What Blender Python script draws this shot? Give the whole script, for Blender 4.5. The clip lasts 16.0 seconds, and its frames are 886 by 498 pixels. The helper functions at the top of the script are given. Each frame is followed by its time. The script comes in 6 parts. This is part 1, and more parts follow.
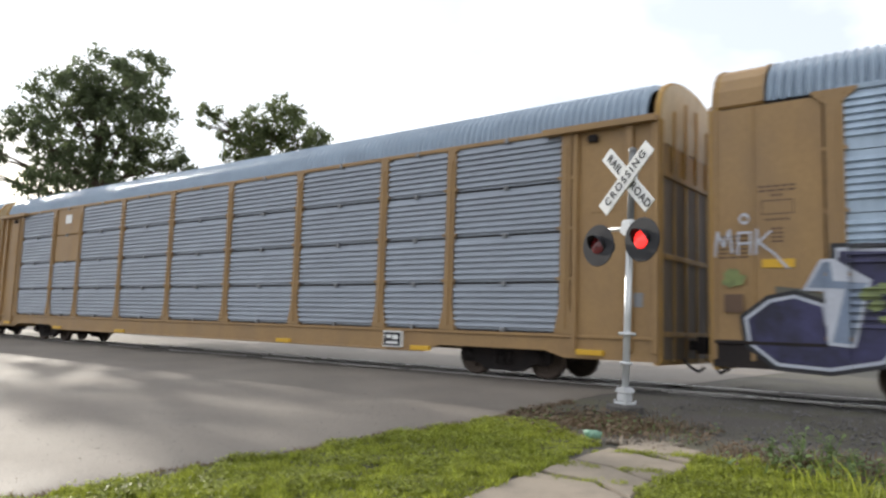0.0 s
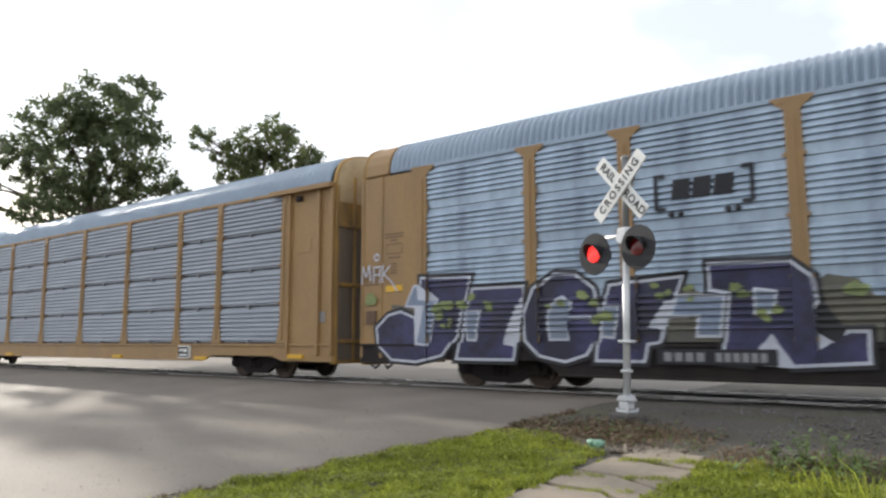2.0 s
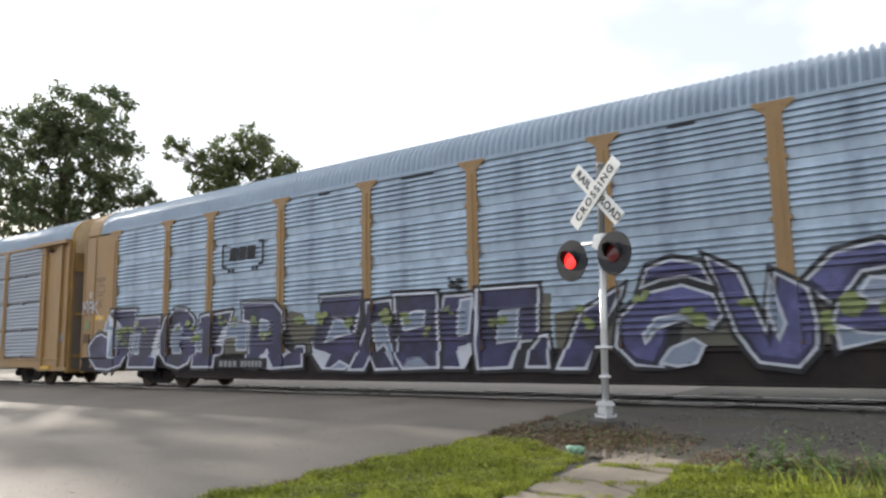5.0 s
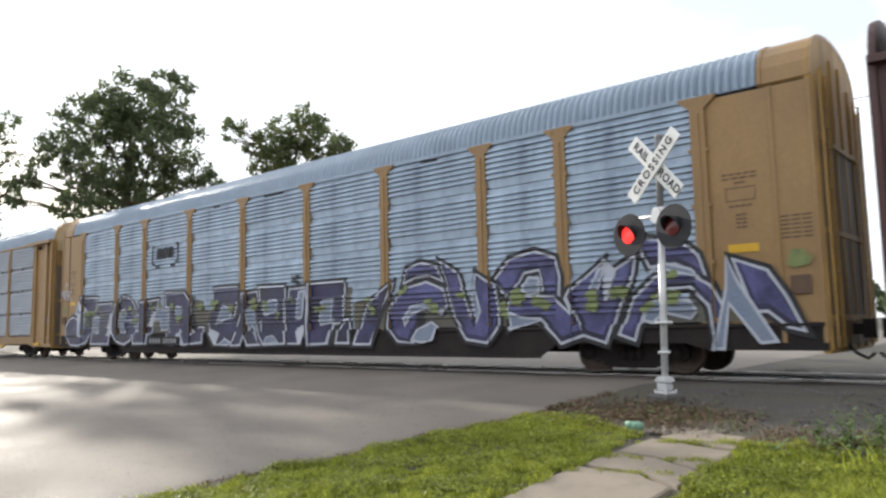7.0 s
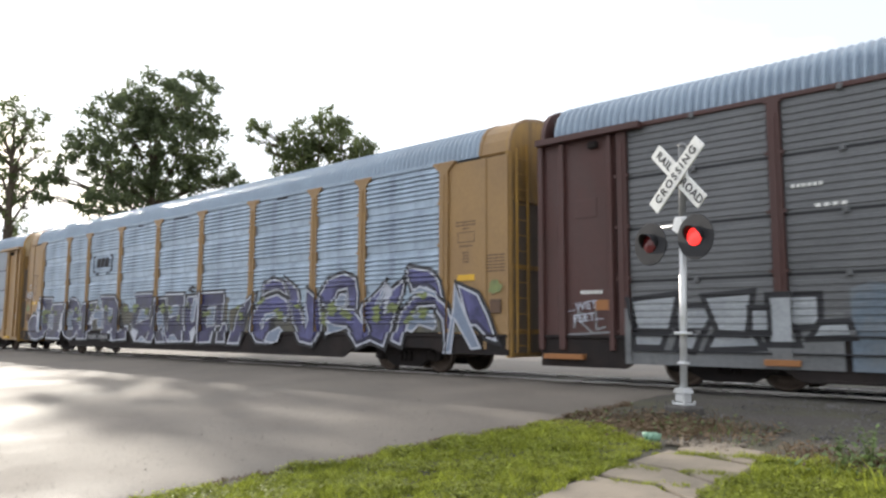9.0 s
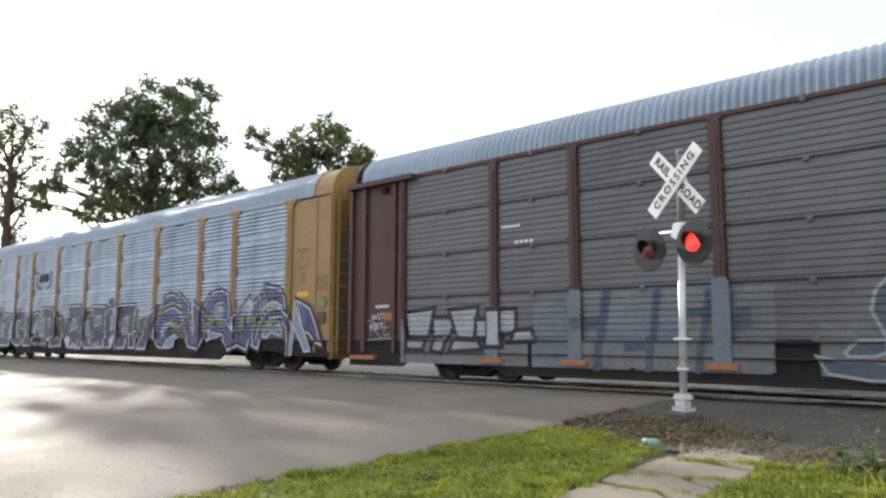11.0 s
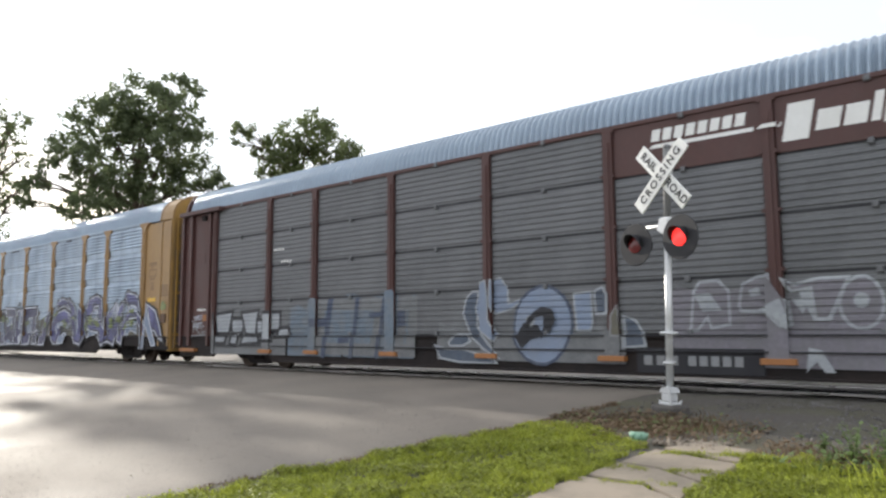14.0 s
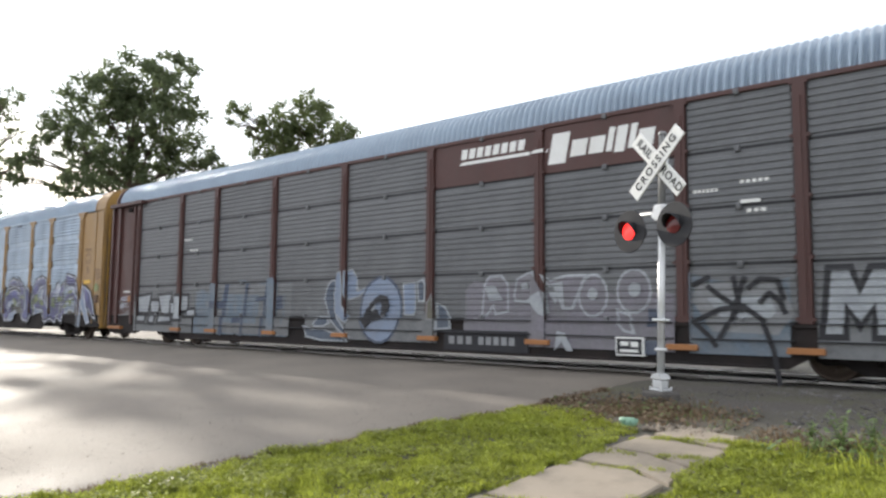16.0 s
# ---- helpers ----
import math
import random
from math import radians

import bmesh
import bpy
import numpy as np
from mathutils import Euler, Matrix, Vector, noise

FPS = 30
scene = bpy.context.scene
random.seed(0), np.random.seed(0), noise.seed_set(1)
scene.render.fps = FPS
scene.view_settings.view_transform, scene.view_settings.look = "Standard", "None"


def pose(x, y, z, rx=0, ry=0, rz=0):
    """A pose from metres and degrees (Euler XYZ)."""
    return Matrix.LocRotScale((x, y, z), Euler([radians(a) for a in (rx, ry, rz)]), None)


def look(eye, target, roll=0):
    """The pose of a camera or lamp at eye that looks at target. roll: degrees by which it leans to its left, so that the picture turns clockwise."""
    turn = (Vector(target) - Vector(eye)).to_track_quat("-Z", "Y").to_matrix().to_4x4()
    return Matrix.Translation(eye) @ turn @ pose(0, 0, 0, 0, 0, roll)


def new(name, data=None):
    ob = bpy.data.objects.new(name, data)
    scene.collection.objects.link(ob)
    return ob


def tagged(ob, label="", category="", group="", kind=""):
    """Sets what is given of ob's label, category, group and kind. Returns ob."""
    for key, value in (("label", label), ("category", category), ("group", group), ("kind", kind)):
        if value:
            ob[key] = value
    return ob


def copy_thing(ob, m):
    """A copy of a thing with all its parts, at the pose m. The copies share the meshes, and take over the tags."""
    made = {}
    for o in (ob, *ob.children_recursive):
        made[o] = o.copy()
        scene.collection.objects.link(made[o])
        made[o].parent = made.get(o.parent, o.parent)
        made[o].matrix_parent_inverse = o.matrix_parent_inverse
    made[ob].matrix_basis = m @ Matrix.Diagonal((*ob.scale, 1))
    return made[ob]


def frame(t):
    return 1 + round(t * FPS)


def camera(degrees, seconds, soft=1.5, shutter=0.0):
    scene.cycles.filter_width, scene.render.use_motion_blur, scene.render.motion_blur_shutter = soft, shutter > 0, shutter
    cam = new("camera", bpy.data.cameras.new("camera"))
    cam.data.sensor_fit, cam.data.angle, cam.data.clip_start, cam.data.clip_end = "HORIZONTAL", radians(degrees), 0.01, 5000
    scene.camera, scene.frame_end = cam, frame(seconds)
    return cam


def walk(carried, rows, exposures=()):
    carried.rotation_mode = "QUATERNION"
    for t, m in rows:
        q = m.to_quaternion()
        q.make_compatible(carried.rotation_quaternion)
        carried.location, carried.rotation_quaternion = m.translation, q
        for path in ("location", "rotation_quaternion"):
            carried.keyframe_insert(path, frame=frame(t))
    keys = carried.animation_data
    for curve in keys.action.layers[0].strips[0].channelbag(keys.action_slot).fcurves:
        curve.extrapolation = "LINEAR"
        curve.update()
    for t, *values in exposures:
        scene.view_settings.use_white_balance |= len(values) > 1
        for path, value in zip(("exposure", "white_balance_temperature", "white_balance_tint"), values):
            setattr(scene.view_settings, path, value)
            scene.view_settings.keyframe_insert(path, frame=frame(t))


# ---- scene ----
import itertools
cam = camera(62.04, 16.0, soft=2.5, shutter=0.5)
EYE = 1.0  # the lens above the rail heads
# seconds, yaw, pitch, roll of the hand-held camera, which turns on the spot
PATH = [
    (0, 38.03, 6.05, -1.89),
    (0.5, 37.62, 6.04, -1.38),
    (1, 37.27, 6.20, -1.70),
    (1.5, 37.65, 6.89, 0.21),
    (2, 37.98, 7.13, 0.10),
    (2.5, 37.96, 7.46, 0.37),
    (3, 37.33, 7.57, 0.00),
    (3.5, 36.72, 7.51, 0.52),
    (4, 36.37, 7.74, 0.92),
    (4.5, 36.03, 7.89, 0.74),
    (7, 40.68, 6.00, 1.21),
    (7.5, 41.01, 5.97, -0.84),
    (8, 41.63, 6.20, 0.36),
    (8.5, 42.07, 6.20, 0.04),
    (9, 42.05, 6.38, -0.28),
    (11.5, 41.93, 7.02, 0.25),
    (12, 41.90, 6.98, 0.66),
    (12.5, 41.98, 6.91, 0.61),
    (13, 41.71, 6.79, -0.21),
    (13.5, 41.31, 6.74, 0.13),
    (14, 41.05, 6.53, 0.27),
    (14.5, 40.92, 6.54, 0.39),
    (15, 40.86, 5.91, 0.18),
    (15.5, 41.05, 5.41, 0.55),
    (16, 40.51, 5.27, -0.59),
]
walk(cam, [(t, pose(0, 0, EYE, 90 + p, r, y)) for t, y, p, r in PATH],
     exposures=[(0, 0.13), (4.5, 0.14), (7, 0.2), (9, 0.26), (13, 0.28), (14.5, 0.3), (16, 0.4)])
# seconds and metres that the train has rolled to the left
RUN = [
    (0, 0.16), (0.5, 2.29), (1, 4.35), (1.5, 6.37), (2, 8.37), (2.5, 10.37),
    (3, 12.34), (3.5, 14.27), (4, 16.19), (4.5, 18.15), (7, 27.21), (7.5, 28.95),
    (8, 30.60), (8.5, 32.20), (9, 33.74), (11.5, 41.02), (12, 42.35), (12.5, 43.66),
    (13, 44.93), (13.5, 46.17), (14, 47.37), (14.5, 48.53), (15, 49.66), (15.5, 50.76),
    (16, 51.81),
]

# ---- world, sun ----
SUN_AZ, SUN_EL = 77.8, 17.4  # degrees left of +y, above the horizon
world = bpy.data.worlds.new("sky")
scene.world = world
world.use_nodes = True
wn, wl = world.node_tree.nodes, world.node_tree.links
wn.clear()
sky = wn.new("ShaderNodeTexSky")
sky.sky_type, sky.sun_disc = "NISHITA", False
sky.sun_elevation, sky.sun_rotation = radians(SUN_EL), radians(-SUN_AZ)
sky.dust_density, sky.air_density, sky.ozone_density = 2.0, 1.0, 1.6
tc = wn.new("ShaderNodeTexCoord")
mp = wn.new("ShaderNodeMapping")
mp.inputs["Scale"].default_value = (1.0, 1.0, 2.2)
mp.inputs["Rotation"].default_value = (0.0, 0.0, radians(9.0))
cl = wn.new("ShaderNodeTexNoise")
cl.inputs["Scale"].default_value, cl.inputs["Detail"].default_value = 2.2, 5.0
cr = wn.new("ShaderNodeValToRGB")
cr.color_ramp.elements[0].position, cr.color_ramp.elements[1].position = 0.38, 0.52
cr.color_ramp.elements[0].color = (0.56, 0.56, 0.56, 1)
mx = wn.new("ShaderNodeMix")
mx.data_type = "RGBA"
mx.inputs["B"].default_value = (8.2, 8.5, 9.0, 1)
bg = wn.new("ShaderNodeBackground")
bg.inputs["Strength"].default_value = 0.15
wo = wn.new("ShaderNodeOutputWorld")
wl.new(tc.outputs["Generated"], mp.inputs["Vector"])
wl.new(mp.outputs["Vector"], cl.inputs["Vector"])
wl.new(cl.outputs["Fac"], cr.inputs["Fac"])
wl.new(cr.outputs["Color"], mx.inputs["Factor"])
wl.new(sky.outputs["Color"], mx.inputs["A"])
wl.new(mx.outputs["Result"], bg.inputs["Color"])
wl.new(bg.outputs["Background"], wo.inputs["Surface"])

sun_data = bpy.data.lights.new("sun", "SUN")
sun_data.energy, sun_data.angle, sun_data.color = 5.0, radians(0.5), (1.0, 0.93, 0.82)
sun = new("sun", sun_data)
_a, _e = radians(SUN_AZ), radians(SUN_EL)
SUN_DIR = Vector((-math.sin(_a) * math.cos(_e), math.cos(_a) * math.cos(_e), math.sin(_e)))
sun.matrix_world = look(SUN_DIR * 80, (0, 0, 0))


# ---- materials ----
def material(name, color, rough=0.6, metal=0.0, vary=0.25, scale=3.0, grain=40.0, bump=0.15, dirt=None, dirt_amount=0.5,
             dirt_scale=1.2, stretch=(1, 1, 1), spec=0.5, translucent=0.0, per_object=0.0, per_island=0.0, bump_dist=0.01):
    """A painted, metal, stone or plant surface: base colour, broad and fine variation, stains of another colour, relief."""
    m = bpy.data.materials.new(name)
    m.use_nodes = True
    n, l = m.node_tree.nodes, m.node_tree.links
    b = n["Principled BSDF"]
    tc = n.new("ShaderNodeTexCoord")
    mp = n.new("ShaderNodeMapping")
    mp.inputs["Scale"].default_value = stretch
    l.new(tc.outputs["Object"], mp.inputs["Vector"])
    big, fine = n.new("ShaderNodeTexNoise"), n.new("ShaderNodeTexNoise")
    for node, sc, det in ((big, scale, 5.0), (fine, grain, 3.0)):
        node.inputs["Scale"].default_value, node.inputs["Detail"].default_value = sc, det
        l.new(mp.outputs["Vector"], node.inputs["Vector"])
    add = n.new("ShaderNodeMath")
    add.operation = "ADD"
    l.new(big.outputs["Fac"], add.inputs[0])
    l.new(fine.outputs["Fac"], add.inputs[1])
    value = add.outputs[0]
    for amount, info, out in ((per_object, "ShaderNodeObjectInfo", "Random"), (per_island, "ShaderNodeNewGeometry", "Random Per Island")):
        if amount:
            oi, ma = n.new(info), n.new("ShaderNodeMath")
            ma.operation = "MULTIPLY_ADD"
            l.new(oi.outputs[out], ma.inputs[0])
            ma.inputs[1].default_value = amount
            l.new(value, ma.inputs[2])
            value = ma.outputs[0]
    rng = n.new("ShaderNodeMapRange")
    rng.inputs["From Min"].default_value, rng.inputs["From Max"].default_value = 0.5, 1.5 + per_object + per_island
    rng.inputs["To Min"].default_value, rng.inputs["To Max"].default_value = 1 - vary, 1 + vary
    l.new(value, rng.inputs["Value"])
    mul = n.new("ShaderNodeMix")
    mul.data_type, mul.blend_type = "RGBA", "MULTIPLY"
    mul.inputs["Factor"].default_value = 1.0
    mul.inputs["A"].default_value = (*color, 1)
    l.new(rng.outputs["Result"], mul.inputs["B"])
    col = mul.outputs["Result"]
    if dirt:
        dn, dr, dm = n.new("ShaderNodeTexNoise"), n.new("ShaderNodeValToRGB"), n.new("ShaderNodeMix")
        dn.inputs["Scale"].default_value, dn.inputs["Detail"].default_value = dirt_scale, 8.0
        dn.inputs["Roughness"].default_value = 0.65
        l.new(mp.outputs["Vector"], dn.inputs["Vector"])
        dr.color_ramp.elements[0].position, dr.color_ramp.elements[1].position = 0.42, 0.7
        dr.color_ramp.elements[1].color = (dirt_amount, dirt_amount, dirt_amount, 1)
        l.new(dn.outputs["Fac"], dr.inputs["Fac"])
        dm.data_type = "RGBA"
        l.new(dr.outputs["Color"], dm.inputs["Factor"])
        l.new(col, dm.inputs["A"])
        dm.inputs["B"].default_value = (*dirt, 1)
        col = dm.outputs["Result"]
    l.new(col, b.inputs["Base Color"])
    b.inputs["Metallic"].default_value = metal
    b.inputs["Specular IOR Level"].default_value = spec
    rr = n.new("ShaderNodeMapRange")
    rr.inputs["From Min"].default_value, rr.inputs["From Max"].default_value = 0.3, 0.7
    rr.inputs["To Min"].default_value, rr.inputs["To Max"].default_value = max(0.03, rough - 0.1), min(1.0, rough + 0.1)
    l.new(big.outputs["Fac"], rr.inputs["Value"])
    l.new(rr.outputs["Result"], b.inputs["Roughness"])
    if bump:
        bp = n.new("ShaderNodeBump")
        bp.inputs["Strength"].default_value, bp.inputs["Distance"].default_value = bump, bump_dist
        l.new(value, bp.inputs["Height"])
        l.new(bp.outputs["Normal"], b.inputs["Normal"])
    if translucent:
        tr, ms, out = n.new("ShaderNodeBsdfTranslucent"), n.new("ShaderNodeMixShader"), n["Material Output"]
        l.new(col, tr.inputs["Color"])
        ms.inputs["Fac"].default_value = translucent
        l.new(b.outputs["BSDF"], ms.inputs[1])
        l.new(tr.outputs["BSDF"], ms.inputs[2])
        l.new(ms.outputs["Shader"], out.inputs["Surface"])
    return m


ASPHALT = material("worn_asphalt", (0.165, 0.143, 0.122), 0.76, spec=0.32, vary=0.5, scale=0.6, grain=55, bump=0.8, bump_dist=0.009, dirt=(0.205, 0.18, 0.15), dirt_amount=0.6, dirt_scale=0.35)
SOIL = material("soil", (0.075, 0.066, 0.058), 0.95, vary=0.4, scale=1.5, grain=30, bump=0.8, bump_dist=0.03, dirt=(0.10, 0.10, 0.04), dirt_scale=0.8)
GRASS = material("grass_blades", (0.265, 0.30, 0.042), 0.6, vary=0.85, scale=2.6, grain=6, bump=0, translucent=0.5, per_island=1.2)
DRY = material("dry_weeds", (0.15, 0.105, 0.065), 0.8, vary=0.4, scale=2, grain=8, bump=0, translucent=0.3, per_island=1.0)
WEED = material("weed_leaves", (0.13, 0.19, 0.065), 0.6, vary=0.4, scale=3, grain=8, bump=0, translucent=0.4, per_island=0.8)
CONCRETE = material("old_concrete", (0.24, 0.20, 0.155), 0.85, vary=0.2, scale=2.2, grain=60, bump=0.5, dirt=(0.13, 0.11, 0.085), dirt_amount=0.8, dirt_scale=1.8, per_object=0.4)
OLD_FOOTING = material("dark_weathered_concrete", (0.10, 0.092, 0.085), 0.9, vary=0.3, scale=4, grain=50, bump=0.5, dirt=(0.05, 0.046, 0.042), dirt_amount=0.8, dirt_scale=5)
CHALK = material("chalky_spray_paint", (0.31, 0.33, 0.35), 0.55, vary=0.25, scale=1.6, grain=16, bump=0.02, dirt=(0.20, 0.215, 0.24), dirt_amount=0.7, dirt_scale=2.2)
BALLAST = material("ballast_stones", (0.115, 0.108, 0.105), 0.9, vary=0.6, scale=3, grain=30, bump=0.4, per_island=1.0)
STEEL = material("rail_steel", (0.42, 0.40, 0.38), 0.28, metal=1.0, vary=0.1, bump=0.05, stretch=(0.2, 1, 1))
RUST = material("rusted_steel", (0.12, 0.075, 0.05), 0.8, metal=0.1, vary=0.4, scale=4, grain=50, bump=0.4)
TIE = material("creosoted_wood", (0.07, 0.055, 0.045), 0.9, vary=0.4, scale=3, grain=30, bump=0.5, stretch=(1, 0.2, 1))
GALV = material("galvanised_panel", (0.27, 0.30, 0.345), 0.42, metal=0.35, vary=0.16, scale=0.9, grain=14, bump=0.06, dirt=(0.20, 0.21, 0.235), dirt_amount=0.55, dirt_scale=1.0, stretch=(0.5, 1, 1.6), per_object=0.35)
GALV_WORN = material("weathered_galvanised_panel", (0.35, 0.43, 0.52), 0.42, metal=0.35, vary=0.24, scale=1.2, grain=10, bump=0.08, dirt=(0.16, 0.20, 0.26), dirt_amount=0.8, dirt_scale=0.9, stretch=(1.8, 1, 0.5), per_object=0.8)
GALV_GRIMY = material("grimy_galvanised_panel", (0.112, 0.115, 0.12), 0.5, metal=0.25, vary=0.34, scale=0.8, grain=16, bump=0.08, dirt=(0.165, 0.168, 0.175), dirt_amount=0.6, dirt_scale=0.9, stretch=(0.9, 1, 0.8), per_object=0.5)
ROOF = material("galvanised_roof", (0.27, 0.335, 0.41), 0.42, metal=0.3, vary=0.10, scale=0.7, grain=12, bump=0.04, dirt=(0.20, 0.25, 0.31), dirt_amount=0.6)
YELLOW = material("mustard_paint", (0.295, 0.18, 0.072), 0.5, vary=0.2, scale=1.1, grain=25, bump=0.08, dirt=(0.20, 0.12, 0.06), dirt_amount=0.5, dirt_scale=1.4, stretch=(1, 1, 0.5))
YELLOW_DIRTY = material("sooty_mustard_paint", (0.40, 0.23, 0.05), 0.6, vary=0.2, scale=1.1, grain=25, bump=0.1, dirt=(0.09, 0.07, 0.055), dirt_amount=0.85, dirt_scale=1.1, stretch=(1.5, 1.5, 0.35))
BROWN = material("oxide_brown_paint", (0.072, 0.028, 0.024), 0.55, vary=0.2, scale=1.1, grain=25, bump=0.08, dirt=(0.06, 0.034, 0.03), dirt_amount=0.6, stretch=(1, 1, 0.5))
DARK = material("sooty_steel_and_dark_backing", (0.02, 0.017, 0.017), 0.85, spec=0.25, vary=0.4, scale=2, grain=30, bump=0.2, dirt=(0.045, 0.032, 0.027), dirt_amount=0.5)
WHEEL = material("wheel_steel", (0.10, 0.075, 0.06), 0.6, metal=0.6, vary=0.3, bump=0.1)
NAVY = material("navy_spray_paint", (0.010, 0.010, 0.030), 0.42, vary=0.35, scale=1.4, grain=20, bump=0.02, dirt=(0.055, 0.05, 0.17), dirt_amount=0.8, dirt_scale=1.1)
BLACK = material("black_spray_paint", (0.010, 0.010, 0.014), 0.5, vary=0.3, scale=1.4, grain=20, bump=0.02)
SILVER = material("pale_spray_paint", (0.48, 0.50, 0.56), 0.4, vary=0.15, scale=2, grain=20, bump=0.02, dirt=(0.30, 0.33, 0.42), dirt_amount=0.6)
VIOLET = material("violet_spray_paint", (0.085, 0.085, 0.22), 0.45, vary=0.3, scale=1.6, grain=20, bump=0.02, dirt=(0.018, 0.018, 0.06), dirt_amount=0.9, dirt_scale=1.8)
OLIVE = material("olive_spray_paint", (0.20, 0.24, 0.085), 0.5, vary=0.3, scale=2.2, grain=20, bump=0.02, dirt=(0.07, 0.085, 0.04), dirt_amount=0.8, dirt_scale=5)
TAN = material("dull_tan_spray_paint", (0.115, 0.105, 0.075), 0.55, vary=0.3, scale=1.1, grain=20, bump=0.02, dirt=(0.06, 0.065, 0.075), dirt_amount=0.8)
PALE_BLUE = material("pale_blue_spray_paint", (0.17, 0.215, 0.30), 0.5, vary=0.25, scale=1.6, grain=20, bump=0.02, dirt=(0.22, 0.24, 0.28), dirt_amount=0.6)
FADED = material("faded_grey_spray_paint", (0.21, 0.215, 0.225), 0.5, vary=0.25, scale=1.6, grain=20, bump=0.02, dirt=(0.17, 0.17, 0.17), dirt_amount=0.6)
OLD_BLUE = material("worn_blue_spray_paint", (0.115, 0.15, 0.19), 0.6, vary=0.35, scale=1.6, grain=14, bump=0.02, dirt=(0.16, 0.165, 0.17), dirt_amount=0.8, dirt_scale=2.5)
OLD_GREY = material("worn_grey_spray_paint", (0.13, 0.135, 0.14), 0.6, vary=0.35, scale=1.6, grain=14, bump=0.02, dirt=(0.19, 0.195, 0.20), dirt_amount=0.7, dirt_scale=2.5)
OLD_MAUVE = material("worn_mauve_spray_paint", (0.165, 0.155, 0.18), 0.6, vary=0.35, scale=1.6, grain=14, bump=0.02, dirt=(0.15, 0.15, 0.155), dirt_amount=0.8, dirt_scale=2.5)
OLD_NAVY = material("worn_navy_spray_paint", (0.045, 0.06, 0.10), 0.6, vary=0.35, scale=1.6, grain=14, bump=0.02, dirt=(0.11, 0.12, 0.14), dirt_amount=0.7, dirt_scale=2.5)
SLATE_BLUE = material("slate_blue_spray_paint", (0.06, 0.08, 0.115), 0.55, vary=0.3, scale=1.6, grain=16, bump=0.02, dirt=(0.12, 0.13, 0.15), dirt_amount=0.6, dirt_scale=2.2)
WHITE = material("white_paint", (0.74, 0.74, 0.72), 0.5, vary=0.08, scale=4, grain=30, bump=0.03, dirt=(0.55, 0.54, 0.50), dirt_amount=0.4)
# also colours the shade strips in the panel gaps and eave slots
BLACK_PAINT_AND_SHADE = material("black_paint_and_shade", (0.018, 0.018, 0.022), 0.75, vary=0.2, bump=0.05)
SAFETY = material("yellow_reflective_strip", (0.62, 0.36, 0.02), 0.45, vary=0.12, bump=0.03)
ORANGE = material("faded_orange_strip", (0.30, 0.125, 0.04), 0.5, vary=0.2, bump=0.03)
ALUMINIUM = material("aluminium_paint", (0.62, 0.63, 0.64), 0.4, metal=0.3, vary=0.1, scale=5, grain=40, bump=0.06, dirt=(0.40, 0.38, 0.35), dirt_amount=0.4)
LENS_OFF = material("unlit_red_lens", (0.11, 0.012, 0.012), 0.15, vary=0.1, bump=0.1)
MAST_GREY = material("weathered_grey_steel", (0.20, 0.20, 0.20), 0.6, metal=0.2, vary=0.2, scale=5, grain=40, bump=0.08)
BARK = material("bark", (0.10, 0.075, 0.055), 0.95, vary=0.4, scale=4, grain=20, bump=0.8, bump_dist=0.04, stretch=(1, 1, 0.25))
LEAF = material("tree_leaves", (0.12, 0.15, 0.075), 0.55, vary=0.4, scale=0.4, grain=3, bump=0, translucent=0.6, per_island=1.0)
LEAF_LIGHT = material("lighter_tree_leaves", (0.12, 0.15, 0.06), 0.55, vary=0.4, scale=0.4, grain=3, bump=0, translucent=0.55, per_island=1.0)
PLASTIC = material("green_plastic", (0.30, 0.50, 0.38), 0.55, vary=0.15, bump=0.1, translucent=0.4)
WIRE = material("black_cable", (0.02, 0.02, 0.02), 0.6, vary=0.1, bump=0)
LENS_ON = bpy.data.materials.new("glowing_red_lens")
LENS_ON.use_nodes = True
_b = LENS_ON.node_tree.nodes["Principled BSDF"]
_b.inputs["Base Color"].default_value, _b.inputs["Roughness"].default_value = (0.5, 0.02, 0.02, 1), 0.2
_b.inputs["Emission Color"].default_value, _b.inputs["Emission Strength"].default_value = (1.0, 0.035, 0.03, 1), 1.6


